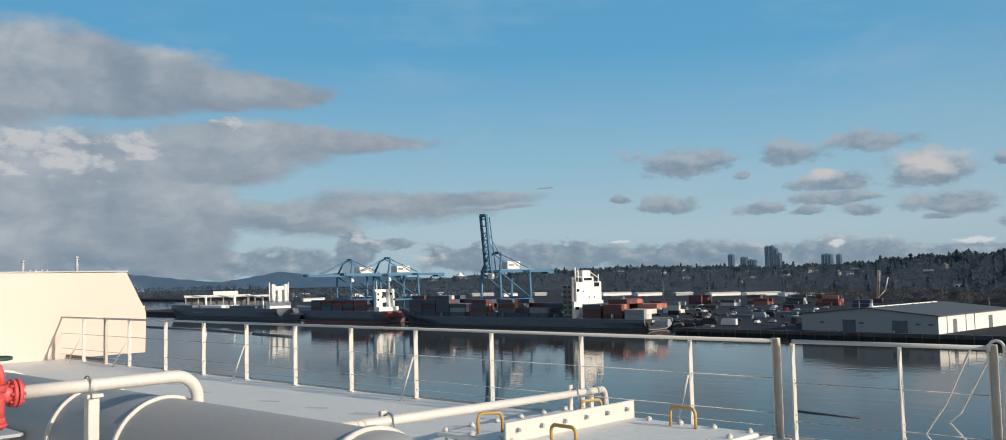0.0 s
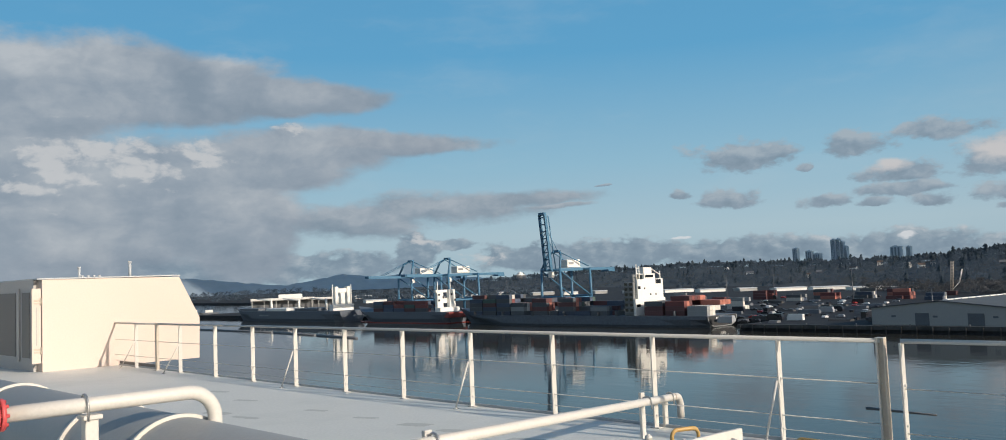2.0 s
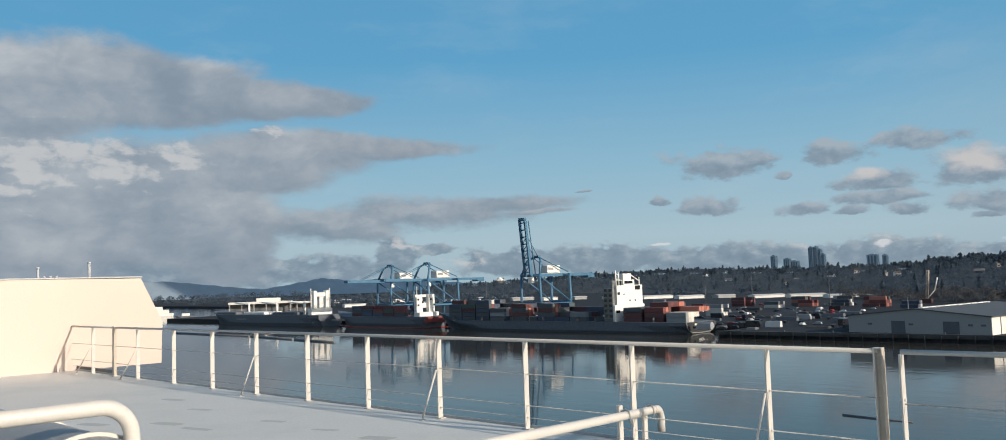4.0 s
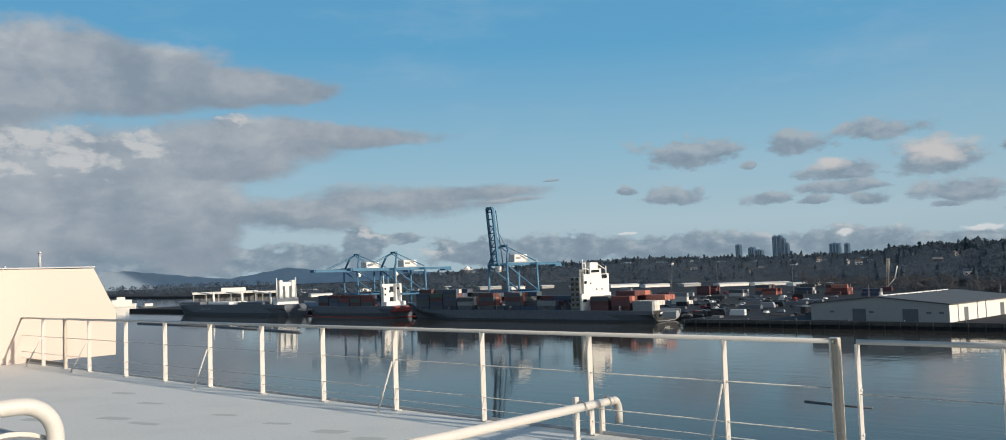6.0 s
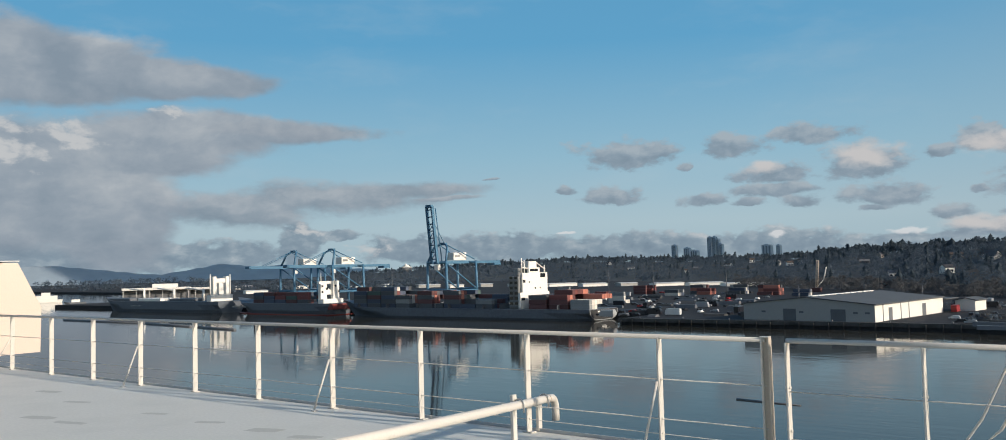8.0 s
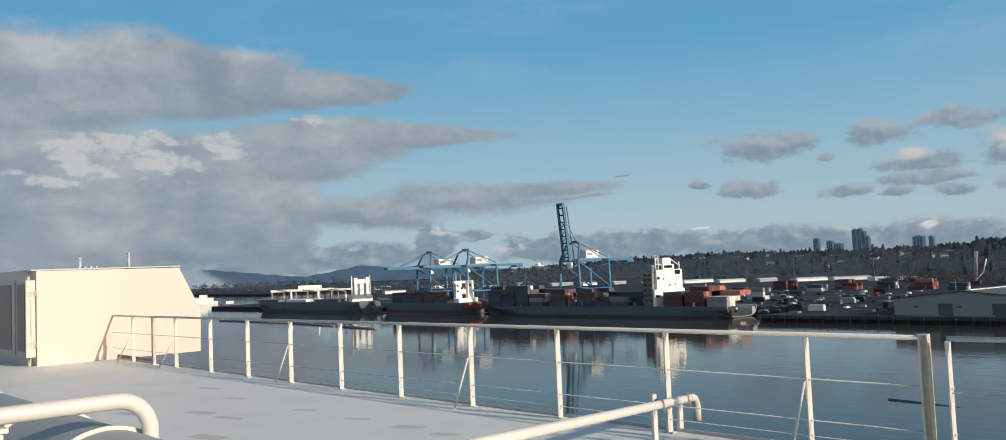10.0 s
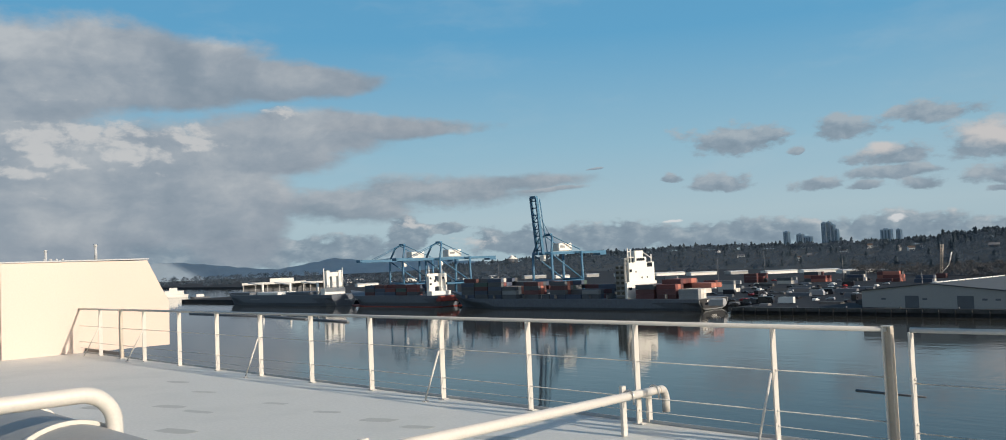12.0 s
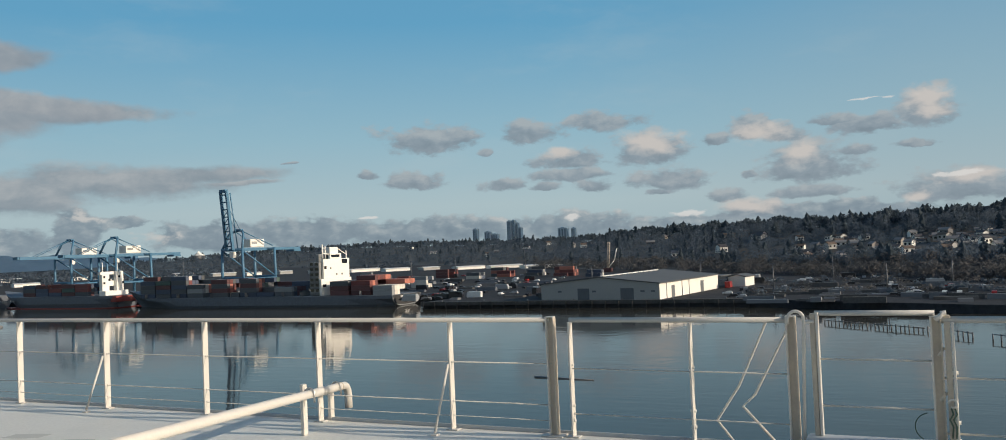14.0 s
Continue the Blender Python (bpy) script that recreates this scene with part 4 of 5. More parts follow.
ship_part("stern_rim", bm, BOX_MATS["grey"], S1, "pale grey worn stern rim", b1)
HXS = -295.3
bm = B()
box(bm, (HXS - 1.6, 393.5, DECKZ), (HXS, 421.4, -12.7), 0.12)
box(bm, (HXS - 1.8, 396.3, -12.7), (HXS - 0.3, 420.2, -1.8), 0.12)
acc = ship_part("accommodation", bm, ship_white, S1, "cream-white accommodation block", b1)
bm = B()
box(bm, (HXS - 1.9, 402.6, -1.79), (HXS - 0.4, 413.0, 1.2), 0.1)
ship_part("bridge", bm, ship_white, S1, "", b1)
bm = B()
box(bm, (HXS - 6, 403.6, 1.21), (HXS - 1.2, 411.2, 4.8), 0.15)
ship_part("upper_house", bm, ship_white, S1, "", b1)
for y, z1, r in ((397.0, 6.6, 0.45), (399.6, 5.6, 0.4), (418.9, 2.6, 0.5)):
    bm = B()
    tube(bm, (HXS - 1.4, y, -1.9), (HXS - 1.4, y, z1), r, 8, r * 0.7)
    ship_part("mast", bm, ship_white, S1, "", b1)
for (y0, z0), (y1, z1) in (((411.2, 3.9), (418.9, 0.4)), ((397.0, 4.6), (399.6, 4.2)), ((397.0, 1.4), (402.6, 0.9))):
    bm = B()
    tube(bm, (HXS - 1.4, y0, z0), (HXS - 1.4, y1, z1), 0.3, 6)
    ship_part("stay", bm, ship_white, S1, "", b1)
bm = B()
box(bm, (HXS - 9, 394.6, DECKZ), (HXS - 1.95, 414, -3.4), 0.4)
box(bm, (HXS - 8.6, 400, -3.4), (HXS - 6.1, 410, 1.0), 0.4)
ship_part("funnel", bm, BOX_MATS["grey"], S1, "grey funnel casing with galleries", b1)
# the panel at y 415.6 is a dark sheet for a shaded recess
for y, z, w, h, back in [(396.2, -16.4, 3.2, 1.5, 0), (397.8, -6.4, 2.2, 1.6, 0.3), (402.6, -7.0, 1.0, 1.0, 0.3), (407.4, -0.2, 7.6, 1.5, 0.4), (415.6, -3.4, 5.0, 2.4, 0.3), (408, -10.5, 1.1, 1.0, 0.3), (413, -10.5, 1.1, 1.0, 0.3), (416.5, -19.6, 9.0, 3.4, 0), (404, -18.3, 1.2, 1.8, 0)]:
    bm = B()
    box(bm, (HXS - back + 0.001, y - w / 2, z - h / 2), (HXS - back + 0.06, y + w / 2, z + h / 2))
    ship_part("window", bm, glass_dark, S1, "", b1)
for k in range(6):
    z = -19.6 + k * 2.9
    for q in range(2):
        bm = B()
        box(bm, (HXS - 8.2 + q * 3.4, 394.45, z), (HXS - 6.2 + q * 3.4, 394.58, z + 1.5))
        ship_part("window", bm, glass_dark, S1, "", b1)
    bm = B()
    box(bm, (HXS - 9.4, 393.4, z - 1.1), (HXS - 2.0, 394.57, z - 0.9))
    ship_part("side_gallery", bm, ship_dark, S1, "", b1)


def stack(x, yc, rows, heights, z0, palette, where, group, top=None):
    """One bay: containers side by side; of the hidden core only the top ones."""
    for r in range(rows):
        h = heights if isinstance(heights, int) else heights[r % len(heights)]
        for k in range(h):
            if 1 < r and k < h - 1:
                continue
            c = top if top and k == h - 1 else rng.choice(palette)
            container(x, yc + (r - (rows - 1) / 2) * 2.55, z0 + k * 2.6, c, where, group)


DARK = ["navy", "navy", "charcoal", "charcoal", "maroon", "green"]
WARM = ["maroon", "rust_red", "charcoal", "maroon", "charcoal"]
on_ship = "stacked on the moored ship"
def bay(x, heights, near=(), palette=DARK, L=12.19):
    """One bay of nine rows; near gives the colours, from below, of the rows next to the water."""
    for r in range(9):
        h = heights[min(r, len(heights) - 1)]
        for k in range(h):
            if 2 < r and k < h - 1:
                continue
            c = near[r][k] if r < len(near) and k < len(near[r]) else rng.choice(palette)
            container(x, SY + (r - 4) * 2.56, DECKZ + k * 2.6, c, on_ship, "ship containers", L=L)


# row 0 gets darker colours than its neighbours, painting shade on the long sides
bay(-256.2, [2, 2, 2, 2, 2, 3, 3, 3, 3], [["grey", "grey"]] + [["white"] * 2] * 4 + [["white", "white", "orange"]] * 4)
bay(-270.2, [3, 3, 4, 4, 4, 4, 4, 4, 3], [["maroon", "maroon", "rust_red"], ["rust_red", "orange", "orange"], ["maroon"] * 4, ["maroon", "maroon", "maroon", "rust_red"], ["maroon"] * 4, ["charcoal", "maroon", "maroon", "rust_red"], ["orange"] * 4, ["rust_red", "maroon", "orange", "orange"]], WARM)
bay(-284.3, [3, 3, 3, 3, 2, 3, 3, 3, 3], palette=["navy", "charcoal", "charcoal", "maroon"])
bay(-323.2, [2, 2, 1, 1, 2, 2, 3, 3, 2], [["charcoal", "grey"], ["navy", "charcoal"]])
bay(-336.0, [1, 1, 2, 2, 1, 2, 2, 3, 3])
bay(-348.6, [4, 4, 4, 3, 3, 3, 4, 4, 3], [["navy", "charcoal", "maroon", "charcoal"], ["navy", "maroon", "orange", "orange"], ["navy", "charcoal", "charcoal", "maroon"]])
bay(-358.6, [1, 1, 1, 1, 2, 3, 3, 3, 3], L=6.06)
bay(-370.6, [4, 4, 4, 4, 3, 3, 3, 4, 4], [["charcoal", "maroon", "charcoal", "maroon"], ["white", "orange", "orange", "rust_red"], ["white", "rust_red", "maroon", "charcoal"]])
bay(-389.9, [3, 3, 3, 3, 3, 4, 4, 3, 3], [["charcoal", "grey", "charcoal"], ["charcoal", "white", "white"], ["navy", "orange", "orange"], ["navy", "rust_red", "charcoal"]])
bay(-403.0, [5, 5, 4, 4, 5, 5, 4, 4, 4], [["navy", "charcoal", "navy", "charcoal"], ["navy", "charcoal", "maroon", "rust_red", "white"]])
bay(-416.0, [4, 4, 5, 5, 4, 4, 5, 5, 4])
bay(-429.0, [4, 5, 5, 4, 4, 4, 4])
for k in range(16):
    x = -249.4 - k * 13.3
    if -312 < x < -286 or k < 2 or x < -318 and k % 2:
        continue
    bm = B()
    box(bm, (x + 6.15, SY - 13.5, DECKZ), (x + 6.55, SY + 13.5, DECKZ + 2.5))
    ship_part("lashing_bridge", bm, ship_dark, S1, "", b1)

# the second ship, red below, white house aft
b2 = (-515, 409, WATER)
S2 = thing("container_ship", "black-hulled feeder ship with red stern and white deckhouse", "ship", at=b2)
bm = B()
hull(bm, -463, -585, 409, 12, WATER + 0.52, -20, 4)
ship_part("hull", bm, ship_hazed_black, S2, "black upper hull, lifted to blue-grey for haze", b2)
bm = B()
hull(bm, -463.4, -584, 409, 11.9, WATER - 1, WATER + 0.5, 0, 4)
ship_part("boot_top", bm, ship_red, S2, "red lower hull", b2)
bm = B()
box(bm, (-466, 398, -24), (-461.2, 420, -20.2), 0.2)
ship_part("stern", bm, ship_red, S2, "red painted stern", b2)
bm = B()
box(bm, (-479, 400.5, -17), (-476, 406, -6.5), 0.15)
box(bm, (-477, 410, -17), (-474, 415.5, -4.5), 0.15)
box(bm, (-478.5, 406, -14), (-476.5, 410, -10.5), 0.15)
box(bm, (-478, 399.5, -20), (-472, 417.5, -17), 0.15)
ship_part("accommodation", bm, ship_white, S2, "white deckhouse", b2)
bm = B()
box(bm, (-479, 399.5, -6.5), (-476.4, 409.9, -4.6), 0.15)
ship_part("bridge", bm, ship_white, S2, "", b2)
for y, z in [(402, -8), (402, -12), (406, -10), (412, -8), (415, -12)]:
    bm = B()
    box(bm, (-475.98, y - 0.8, z - 0.7), (-473.9 if y > 409 else -475.9, y + 0.8, z + 0.7))
    ship_part("window", bm, glass_dark, S2, "", b2)
for y in (402, 414):
    bm = B()
    tube(bm, (-477.5, y, -6.6), (-477.5, y, 1.5), 0.4, 8, 0.2)
    ship_part("mast", bm, ship_white, S2, "", b2)
for x, hs in ((-497, [3, 3, 2]), (-510, [3, 2, 3]), (-523, [2, 3, 2]), (-536, [3, 2, 2]), (-549, [3, 2])):
    stack(x, 409, 6, hs, -20, DARK + ["rust_red"], "stacked on the feeder ship", "feeder containers")

# the third ship, long and low with white deck cranes
b3 = (-690, 408, WATER)
S3 = thing("cargo_ship", "dark-hulled cargo ship with white deckhouse and cargo gear", "ship", at=b3)
bm = B()
hull(bm, -592, -790, 408, 14, WATER - 1, -19, 3)
ship_part("hull", bm, ship_hazed_black, S3, "dark hull, its blue-grey lifted for haze", b3)
bm = B()
box(bm, (-612, 398, -19), (-606, 418, -14), 0.15)
box(bm, (-611, 401, -14), (-607, 404, 0.5), 0.15)
box(bm, (-611, 412.5, -14), (-607, 415.5, 0.5), 0.15)
box(bm, (-610.5, 404.2, -4.5), (-607.5, 412.3, -1.0), 0.15)
box(bm, (-610.5, 406.5, -13.9), (-607.5, 410.5, -4.6), 0.15)
ship_part("accommodation", bm, ship_white, S3, "white twin-towered deckhouse", b3)
for y in (399.5, 417.5):
    bm = B()
    tube(bm, (-609, y, -14), (-609, y, 2.4), 0.6, 8, 0.35)
    ship_part("mast", bm, ship_white, S3, "", b3)
for x in (-650, -700, -750):
    bm = B()
    box(bm, (x - 18, 399, -19), (x + 18, 417, -16.8), 0.3)
    ship_part("hatch_coaming", bm, ship_white if x == -700 else ship_dark, S3, "", b3)
for x in (-632, -676, -724):
    bm = B()
    tube(bm, (x, 408, -19), (x, 408, -9), 1.2, 8, 0.9)
    ship_part("crane_post", bm, ship_white, S3, "", b3)
    bm = B()
    tube(bm, (x, 408, -10), (x - 26, 408, -8.6), 0.8, 6, 0.5)
    ship_part("crane_jib", bm, ship_white, S3, "", b3)
for k in range(2):
    for q in range(9):
        bm = B()
        box(bm, ((-560, -705)[k] - q * 2.0, (396.9, 393.9)[k], -23.2), ((-560, -705)[k] - q * 2.0 + 1.3, (397.3, 394.3)[k] - 0.0, -22.1))
        ship_part("name_bar", bm, BOX_MATS["grey"], (S2, S3)[k], "pale unreadable name lettering", (b2, b3)[k])


# ---- the quay cranes ----
def truss(bm, a, b, r, wide, cells):
    """A lattice girder from a to b: four chords and zigzag braces."""
    a, b = Vector(a), Vector(b)
    d = (b - a).normalized()
    u = d.cross(Vector((1, 0, 0))).normalized() * wide
    w = Vector((1, 0, 0)) * wide
    cs = [s * u + t * w for s, t in ((-1, -1), (-1, 1), (1, 1), (1, -1))]
    for c in cs:
        tube(bm, a + c, b + c, r, 5)
    for i in range(cells):
        p, q = a.lerp(b, i / cells), a.lerp(b, (i + 1) / cells)
        for k in range(4):
            tube(bm, p + cs[k], (q if i % 2 else p) + cs[(k + 1) % 4], r * 0.6, 4)
            tube(bm, p + cs[k], q + cs[(k + 1) % 4], r * 0.6, 4)
    return bm


def girder(bm, a, b, deep, half_w, half_d):
    """A box girder from a to b; deep points across its taller side."""
    w = (b - a).cross(deep).normalized() * half_w
    d = deep.normalized() * half_d
    ends = [[bm.verts.new(p + i * w + j * d) for i, j in ((-1, -1), (1, -1), (1, 1), (-1, 1))] for p in (a, b)]
    for k in range(4):
        bm.faces.new((ends[0][k], ends[0][(k + 1) % 4], ends[1][(k + 1) % 4], ends[1][k]))
    bm.faces.new(ends[0][::-1])
    bm.faces.new(ends[1])
    return bm


def quay_crane(x, raised):
    t = thing("quay_crane", "blue steel container crane with boom " + ("raised upright" if raised else "lowered over the water"), "crane", "quay cranes", (x, 428, QUAY))
    G, A, Yb = 31.0, 43.0, 30.0   # girder and apex heights over the quay, leg gauge
    for sx in (-9, 9):
        for y, nm in ((0, "waterside_leg"), (Yb, "landside_leg")):
            bm = B()
            tube(bm, (sx, y, 2.0), (sx * 0.92, y, G + 1), 1.0, 6, 0.8)
            part(nm, bm, crane_blue, t)
            bm = B()
            box(bm, (sx - 3, y - 0.9, 0), (sx + 3, y + 0.9, 2.2), 0.2)
            part("bogie", bm, crane_blue, t)
        bm = B()
        tube(bm, (sx, 0, 12), (sx, Yb, 12), 0.8, 6)
        part("portal_beam", bm, crane_blue, t)
        bm = B()
        tube(bm, (sx * 0.92, 1, G - 1), (sx * 0.96, Yb, 13), 0.5, 6)
        part("diagonal_brace", bm, crane_blue, t)
        bm = B()
        hose(bm, [(sx * 0.92, 0, G), (sx * 0.66, 4, A - 2.2), (sx * 0.28, 6.5, A)], 0.75, 6)
        part("a_frame_leg", bm, crane_blue, t)
        bm = B()
        tube(bm, (sx * 0.3, 6, A), (sx * 0.8, Yb, G + 2), 0.4, 6)
        part("back_stay", bm, crane_blue, t)
    bm = B()
    box(bm, (-2.8, 5.2, A - 0.5), (2.8, 7.8, A + 1.2), 0.2)
    part("apex_beam", bm, crane_blue, t)
    for y in (0, Yb):
        bm = B()
        tube(bm, (-9, y, 13), (9, y, 13), 0.9, 6)
        part("sill_beam", bm, crane_blue, t)
        bm = B()
        tube(bm, (-8.3, y, G), (8.3, y, G), 0.9, 6)
        part("cross_beam", bm, crane_blue, t)
    for sx in (-2.6, 2.6):
        bm = B()
        box(bm, (sx - 0.5, -2, G - 0.9), (sx + 0.5, Yb + 33, G + 0.9), 0.1)
        part("girder", bm, crane_blue, t)
    bm = B()
    box(bm, (-3.4, Yb + 26, G - 2.2), (3.4, Yb + 33, G - 0.9), 0.1)
    part("rear_platform", bm, crane_blue, t)
    bm = B()
    box(bm, (-3.6, 13, G + 1.4), (3.6, 26, G + 6.6), 0.3)
    house = part("machinery_house", bm, ship_white, t, "white machinery house")
    bm = B()
    box(bm, (3.601, 14, G + 3.4), (3.66, 19, G + 5.0))
    part("name_panel", bm, BOX_MATS["grey"], house, "pale grey lettering panel")
    bm = B()
    box(bm, (-1.5, -1 if raised else 6, G - 5), (1.5, 2 if raised else 9, G - 1.2), 0.2)
    part("operator_cab", bm, ship_white, t)
    root = Vector((0, -2, G))
    end = Vector((0, -6.0, A + 25.0)) if raised else Vector((0, -35, G + 0.5))
    way = (end - root).normalized()
    deep = way.cross(Vector((1, 0, 0)))
    bm = B()
    for sx in (-2.5, 2.5):
        girder(bm, root + Vector((sx, 0, 0)), end + Vector((sx, 0, 0)), deep, 0.5, 1.05)
    part("boom", bm, crane_blue, t, "twin-girder boom")
    for i in range(8):
        p = root.lerp(end, (i + 0.5) / 8)
        bm = B()
        tube(bm, p - Vector((2.3, 0, 0)), p + Vector((2.3, 0, 0)), 0.4, 5)
        if i < 5:
            tube(bm, p - Vector((2.3, 0, 0)), root.lerp(end, (i + 1.5) / 8) + Vector((2.3, 0, 0)), 0.28, 5)
        part("boom_tie", bm, crane_blue, t)
    for sx in (-2, 2):
        bm = B()
        tube(bm, (sx * 0.8, 6, A + 0.6), (sx, end.y * 0.62 if not raised else -4.5, G + (1.5 if not raised else 27)), 0.22, 5)
        part("fore_stay", bm, crane_blue, t)
        if raised:
            bm = B()
            tube(bm, (sx, 3, G), (sx, -2.5, A + 24), 0.4, 5)
            part("boom_stay", bm, crane_blue, t)
    bm = B()
    box(bm, (-2.6, end.y - 1.2, end.z - 1.0), (2.6, end.y + 1.2, end.z + 1.0), 0.15)
    part("boom_tip", bm, crane_blue, t)
    return t


quay_crane(-391, True)
quay_crane(-504, False)
quay_crane(-549, False)


# ---- the transit shed on the quay ----
def gabled(name, label, category, cx, cy, turn, w, d, h, rise, wall, roof, doors=(), group=""):
    """A shed: w across its gable front, d deep, doors as (position along the front or side, width, height, side)."""
    t = thing(name, label, category, group, (cx, cy, QUAY))
    t.rotation_euler = (0, 0, radians(turn))
    bm = B()
    prism(bm, [(-w / 2, 0), (w / 2, 0), (w / 2, h), (0, h + rise), (-w / 2, h)], "y", 0, d)
    part("wall", bm, wall, t)
    for s in (-1, 1):
        bm = B()
        prism(bm, [(s * (w / 2 + 0.8), h - 0.15), (0, h + rise + 0.1), (0, h + rise + 0.5), (s * (w / 2 + 0.8), h + 0.3)], "y", -0.5, d + 0.5)
        part("roof", bm, roof, t)
    for p, dw, dh, side in doors:
        bm = B()
        if side == "front":
            box(bm, (p - dw / 2, -0.12, 0.02), (p + dw / 2, -0.002, dh))
        else:
            box(bm, (w / 2 + 0.002, p - dw / 2, 0.02), (w / 2 + 0.16, p + dw / 2, dh))
        part("door", bm, ship_dark, t, "dark roller door")
    return t


# gable walls take a darker grey, so the front's shade sits in its colour
shed = gabled("transit_shed", "gabled quayside shed, front toned as shaded, long side as sunlit", "warehouse", -131.5, 384.3, -6.5, 60, 78, 7.2, 2.8, shed_wall, shed_roof,
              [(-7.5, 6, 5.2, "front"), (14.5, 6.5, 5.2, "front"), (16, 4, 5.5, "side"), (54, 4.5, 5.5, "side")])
for k, p in enumerate((-20, -2, 22, 27)):
    bm = B()
    box(bm, (p - 1, -0.08, 3.4), (p + 1, -0.002, 4.2))
    part("vent", bm, ship_dark, shed)
# white slab over the grey wall: sunlight on this side put into the colour
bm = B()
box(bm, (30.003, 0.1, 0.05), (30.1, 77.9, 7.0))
part("side_wall", bm, ship_white, shed, "long side whitened to read as sunlit")
for k in range(10):
    bm = B()
    box(bm, (-1.0, 5 + k * 6.6, 9.9), (1.0, 10.6 + k * 6.6, 10.75), 0.1)
    part("ridge_vent", bm, ship_white, shed, "white ridge skylight")
bm = B()
box(bm, (12, 78.6, 6.0), (31.4, 96, 6.5), 0.05)
part("canopy", bm, shed_roof, shed, "dark flat loading canopy")
# closed dark box stands in for the shade inside the open lean-to
bm = B()
box(bm, (12, 78.6, 0), (24, 95.8, 6.0), 0.05)
part("lean_to", bm, ship_dark, shed, "dark box filling the lean-to's shaded opening")
for p in (8, 27, 36):
    bm = B()
    tube(bm, (30.25, p, 0), (30.25, p, 7.0), 0.14, 6)
    part("downpipe", bm, ship_dark, shed)
gabled("low_warehouse", "small white outbuilding beside the transit shed", "warehouse", -86, 472, -6.5, 9, 16, 5, 1.0, ship_white, shed_roof)
pale_roof = surface("pale_roof", (0.62, 0.62, 0.6), 0.6, coarse=0.03, fine=0.5, vary=0.08, bump=0)
dim_wall = surface("dim_wall", (0.14, 0.145, 0.15), 0.7, coarse=0.05, fine=0.5, vary=0.1, bump=0)
rng = random.Random(21)
SHEDS = [(56.2, -0.75, 60), (55.2, -1.05, 60), (53.2, -0.84, 80), (51.2, -1.05, 60), (49.0, -1.0, 60), (46.6, -0.9, 55), (44.4, -1.0, 45), (42.4, -1.05, 50), (40.4, -1.05, 40), (38.4, -1.1, 55), (36.0, -1.15, 50), (33.8, -1.2, 60), (31.4, -1.22, 55), (29.2, -1.28, 50), (27.0, -1.3, 50), (24.8, -1.38, 50), (22.6, -1.45, 45)]
for u, el, w in SHEDS:
    x, y = at_bearing(u, el - 0.17, QUAY)
    r = math.hypot(x - HOME.x, y - HOME.y)
    gabled("warehouse", "long low warehouse with a pale roof across the terminal", "warehouse", x, y, -(90 - u) * rng.uniform(0.5, 0.68), 16, w * rng.uniform(0.4, 0.85), HOME.z + math.tan(radians(el)) * r - QUAY, 0.6, ship_white if rng.random() < 0.85 else shed_wall, pale_roof, group="warehouses")

def open_canopy(u, el, length, thick):
    """A long roof on posts behind the moored cargo ship."""
    r = 1040.0
    top = HOME.z + math.tan(radians(el)) * r - QUAY
    t = thing("loading_canopy", "long white-fronted loading canopy on steel posts", "canopy", "loading canopies", polar(u, r, QUAY))
    t.rotation_euler = (0, 0, radians(u - 8))
    bm = B()
    box(bm, (-length / 2, -6, top - thick), (length / 2, 6, top), 0.2)
    part("roof", bm, ship_white, t, "white roof edge")
    for k in range(6):
        bm = B()
        box(bm, (-length / 2 + 1 + (length - 3) * k / 5, -5.5, 0), (-length / 2 + 2 + (length - 3) * k / 5, -4.5, top - thick))
        part("post", bm, shed_wall, t)
    bm = B()
    box(bm, (-length / 2 + 0.5, 3, 0), (length / 2 - 0.5, 5, top - thick))
    part("back_wall", bm, dim_wall, t)


open_canopy(60.3, -0.66, 70, 2.6)
open_canopy(57.4, -0.72, 42, 2.4)
bm = B()
p = polar(60.2, 1046, QUAY)
box(bm, (-13, -5, 0), (13, 5, 18.6), 0.3)
loft = solid("storage_shed", bm, ship_white, "white storage shed rising behind the loading canopy", "shed")
loft.matrix_basis = pose(p.x, p.y + 8, QUAY, 0, 0, 52)

# yard: stacked containers, parked cars and lorries
YARD = [(30.0, -1.95), (29.6, -1.95), (26.4, -2.0), (26.0, -2.05), (24.2, -2.05), (23.9, -2.05), (22.3, -2.15), (21.9, -2.15), (20.2, -2.25), (28.0, -2.1), (32.5, -1.9), (35.0, -1.95), (37.5, -1.85), (34.0, -2.3), (31.5, -2.5)]
for u, el in YARD:
    x, y = at_bearing(u, el, QUAY)
    warm = rng.random() < 0.5
    for r in range(rng.randint(2, 4)):
        for k in range(rng.randint(1, 3)):
            container(x, y + r * 2.7, QUAY + k * 2.6, rng.choice(["rust_red", "orange", "maroon", "maroon", "charcoal"] if warm else ["navy", "grey", "white", "charcoal"]), "stacked in the terminal yard", "yard containers")


def car_mesh(name, material, L, W, H, van=False):
    bm = B()
    side = [(-L / 2, 0.35), (L / 2, 0.35), (L / 2, H * 0.55), (L * 0.32, H * 0.62), (L * 0.12, H), (-L * 0.4, H), (-L / 2, H * 0.62)] if not van else [(-L / 2, 0.4), (L / 2, 0.4), (L / 2, H * 0.5), (L * 0.42, H), (-L / 2, H)]
    prism(bm, side, "y", -W / 2, W / 2)
    return mesh(name, bm, material)


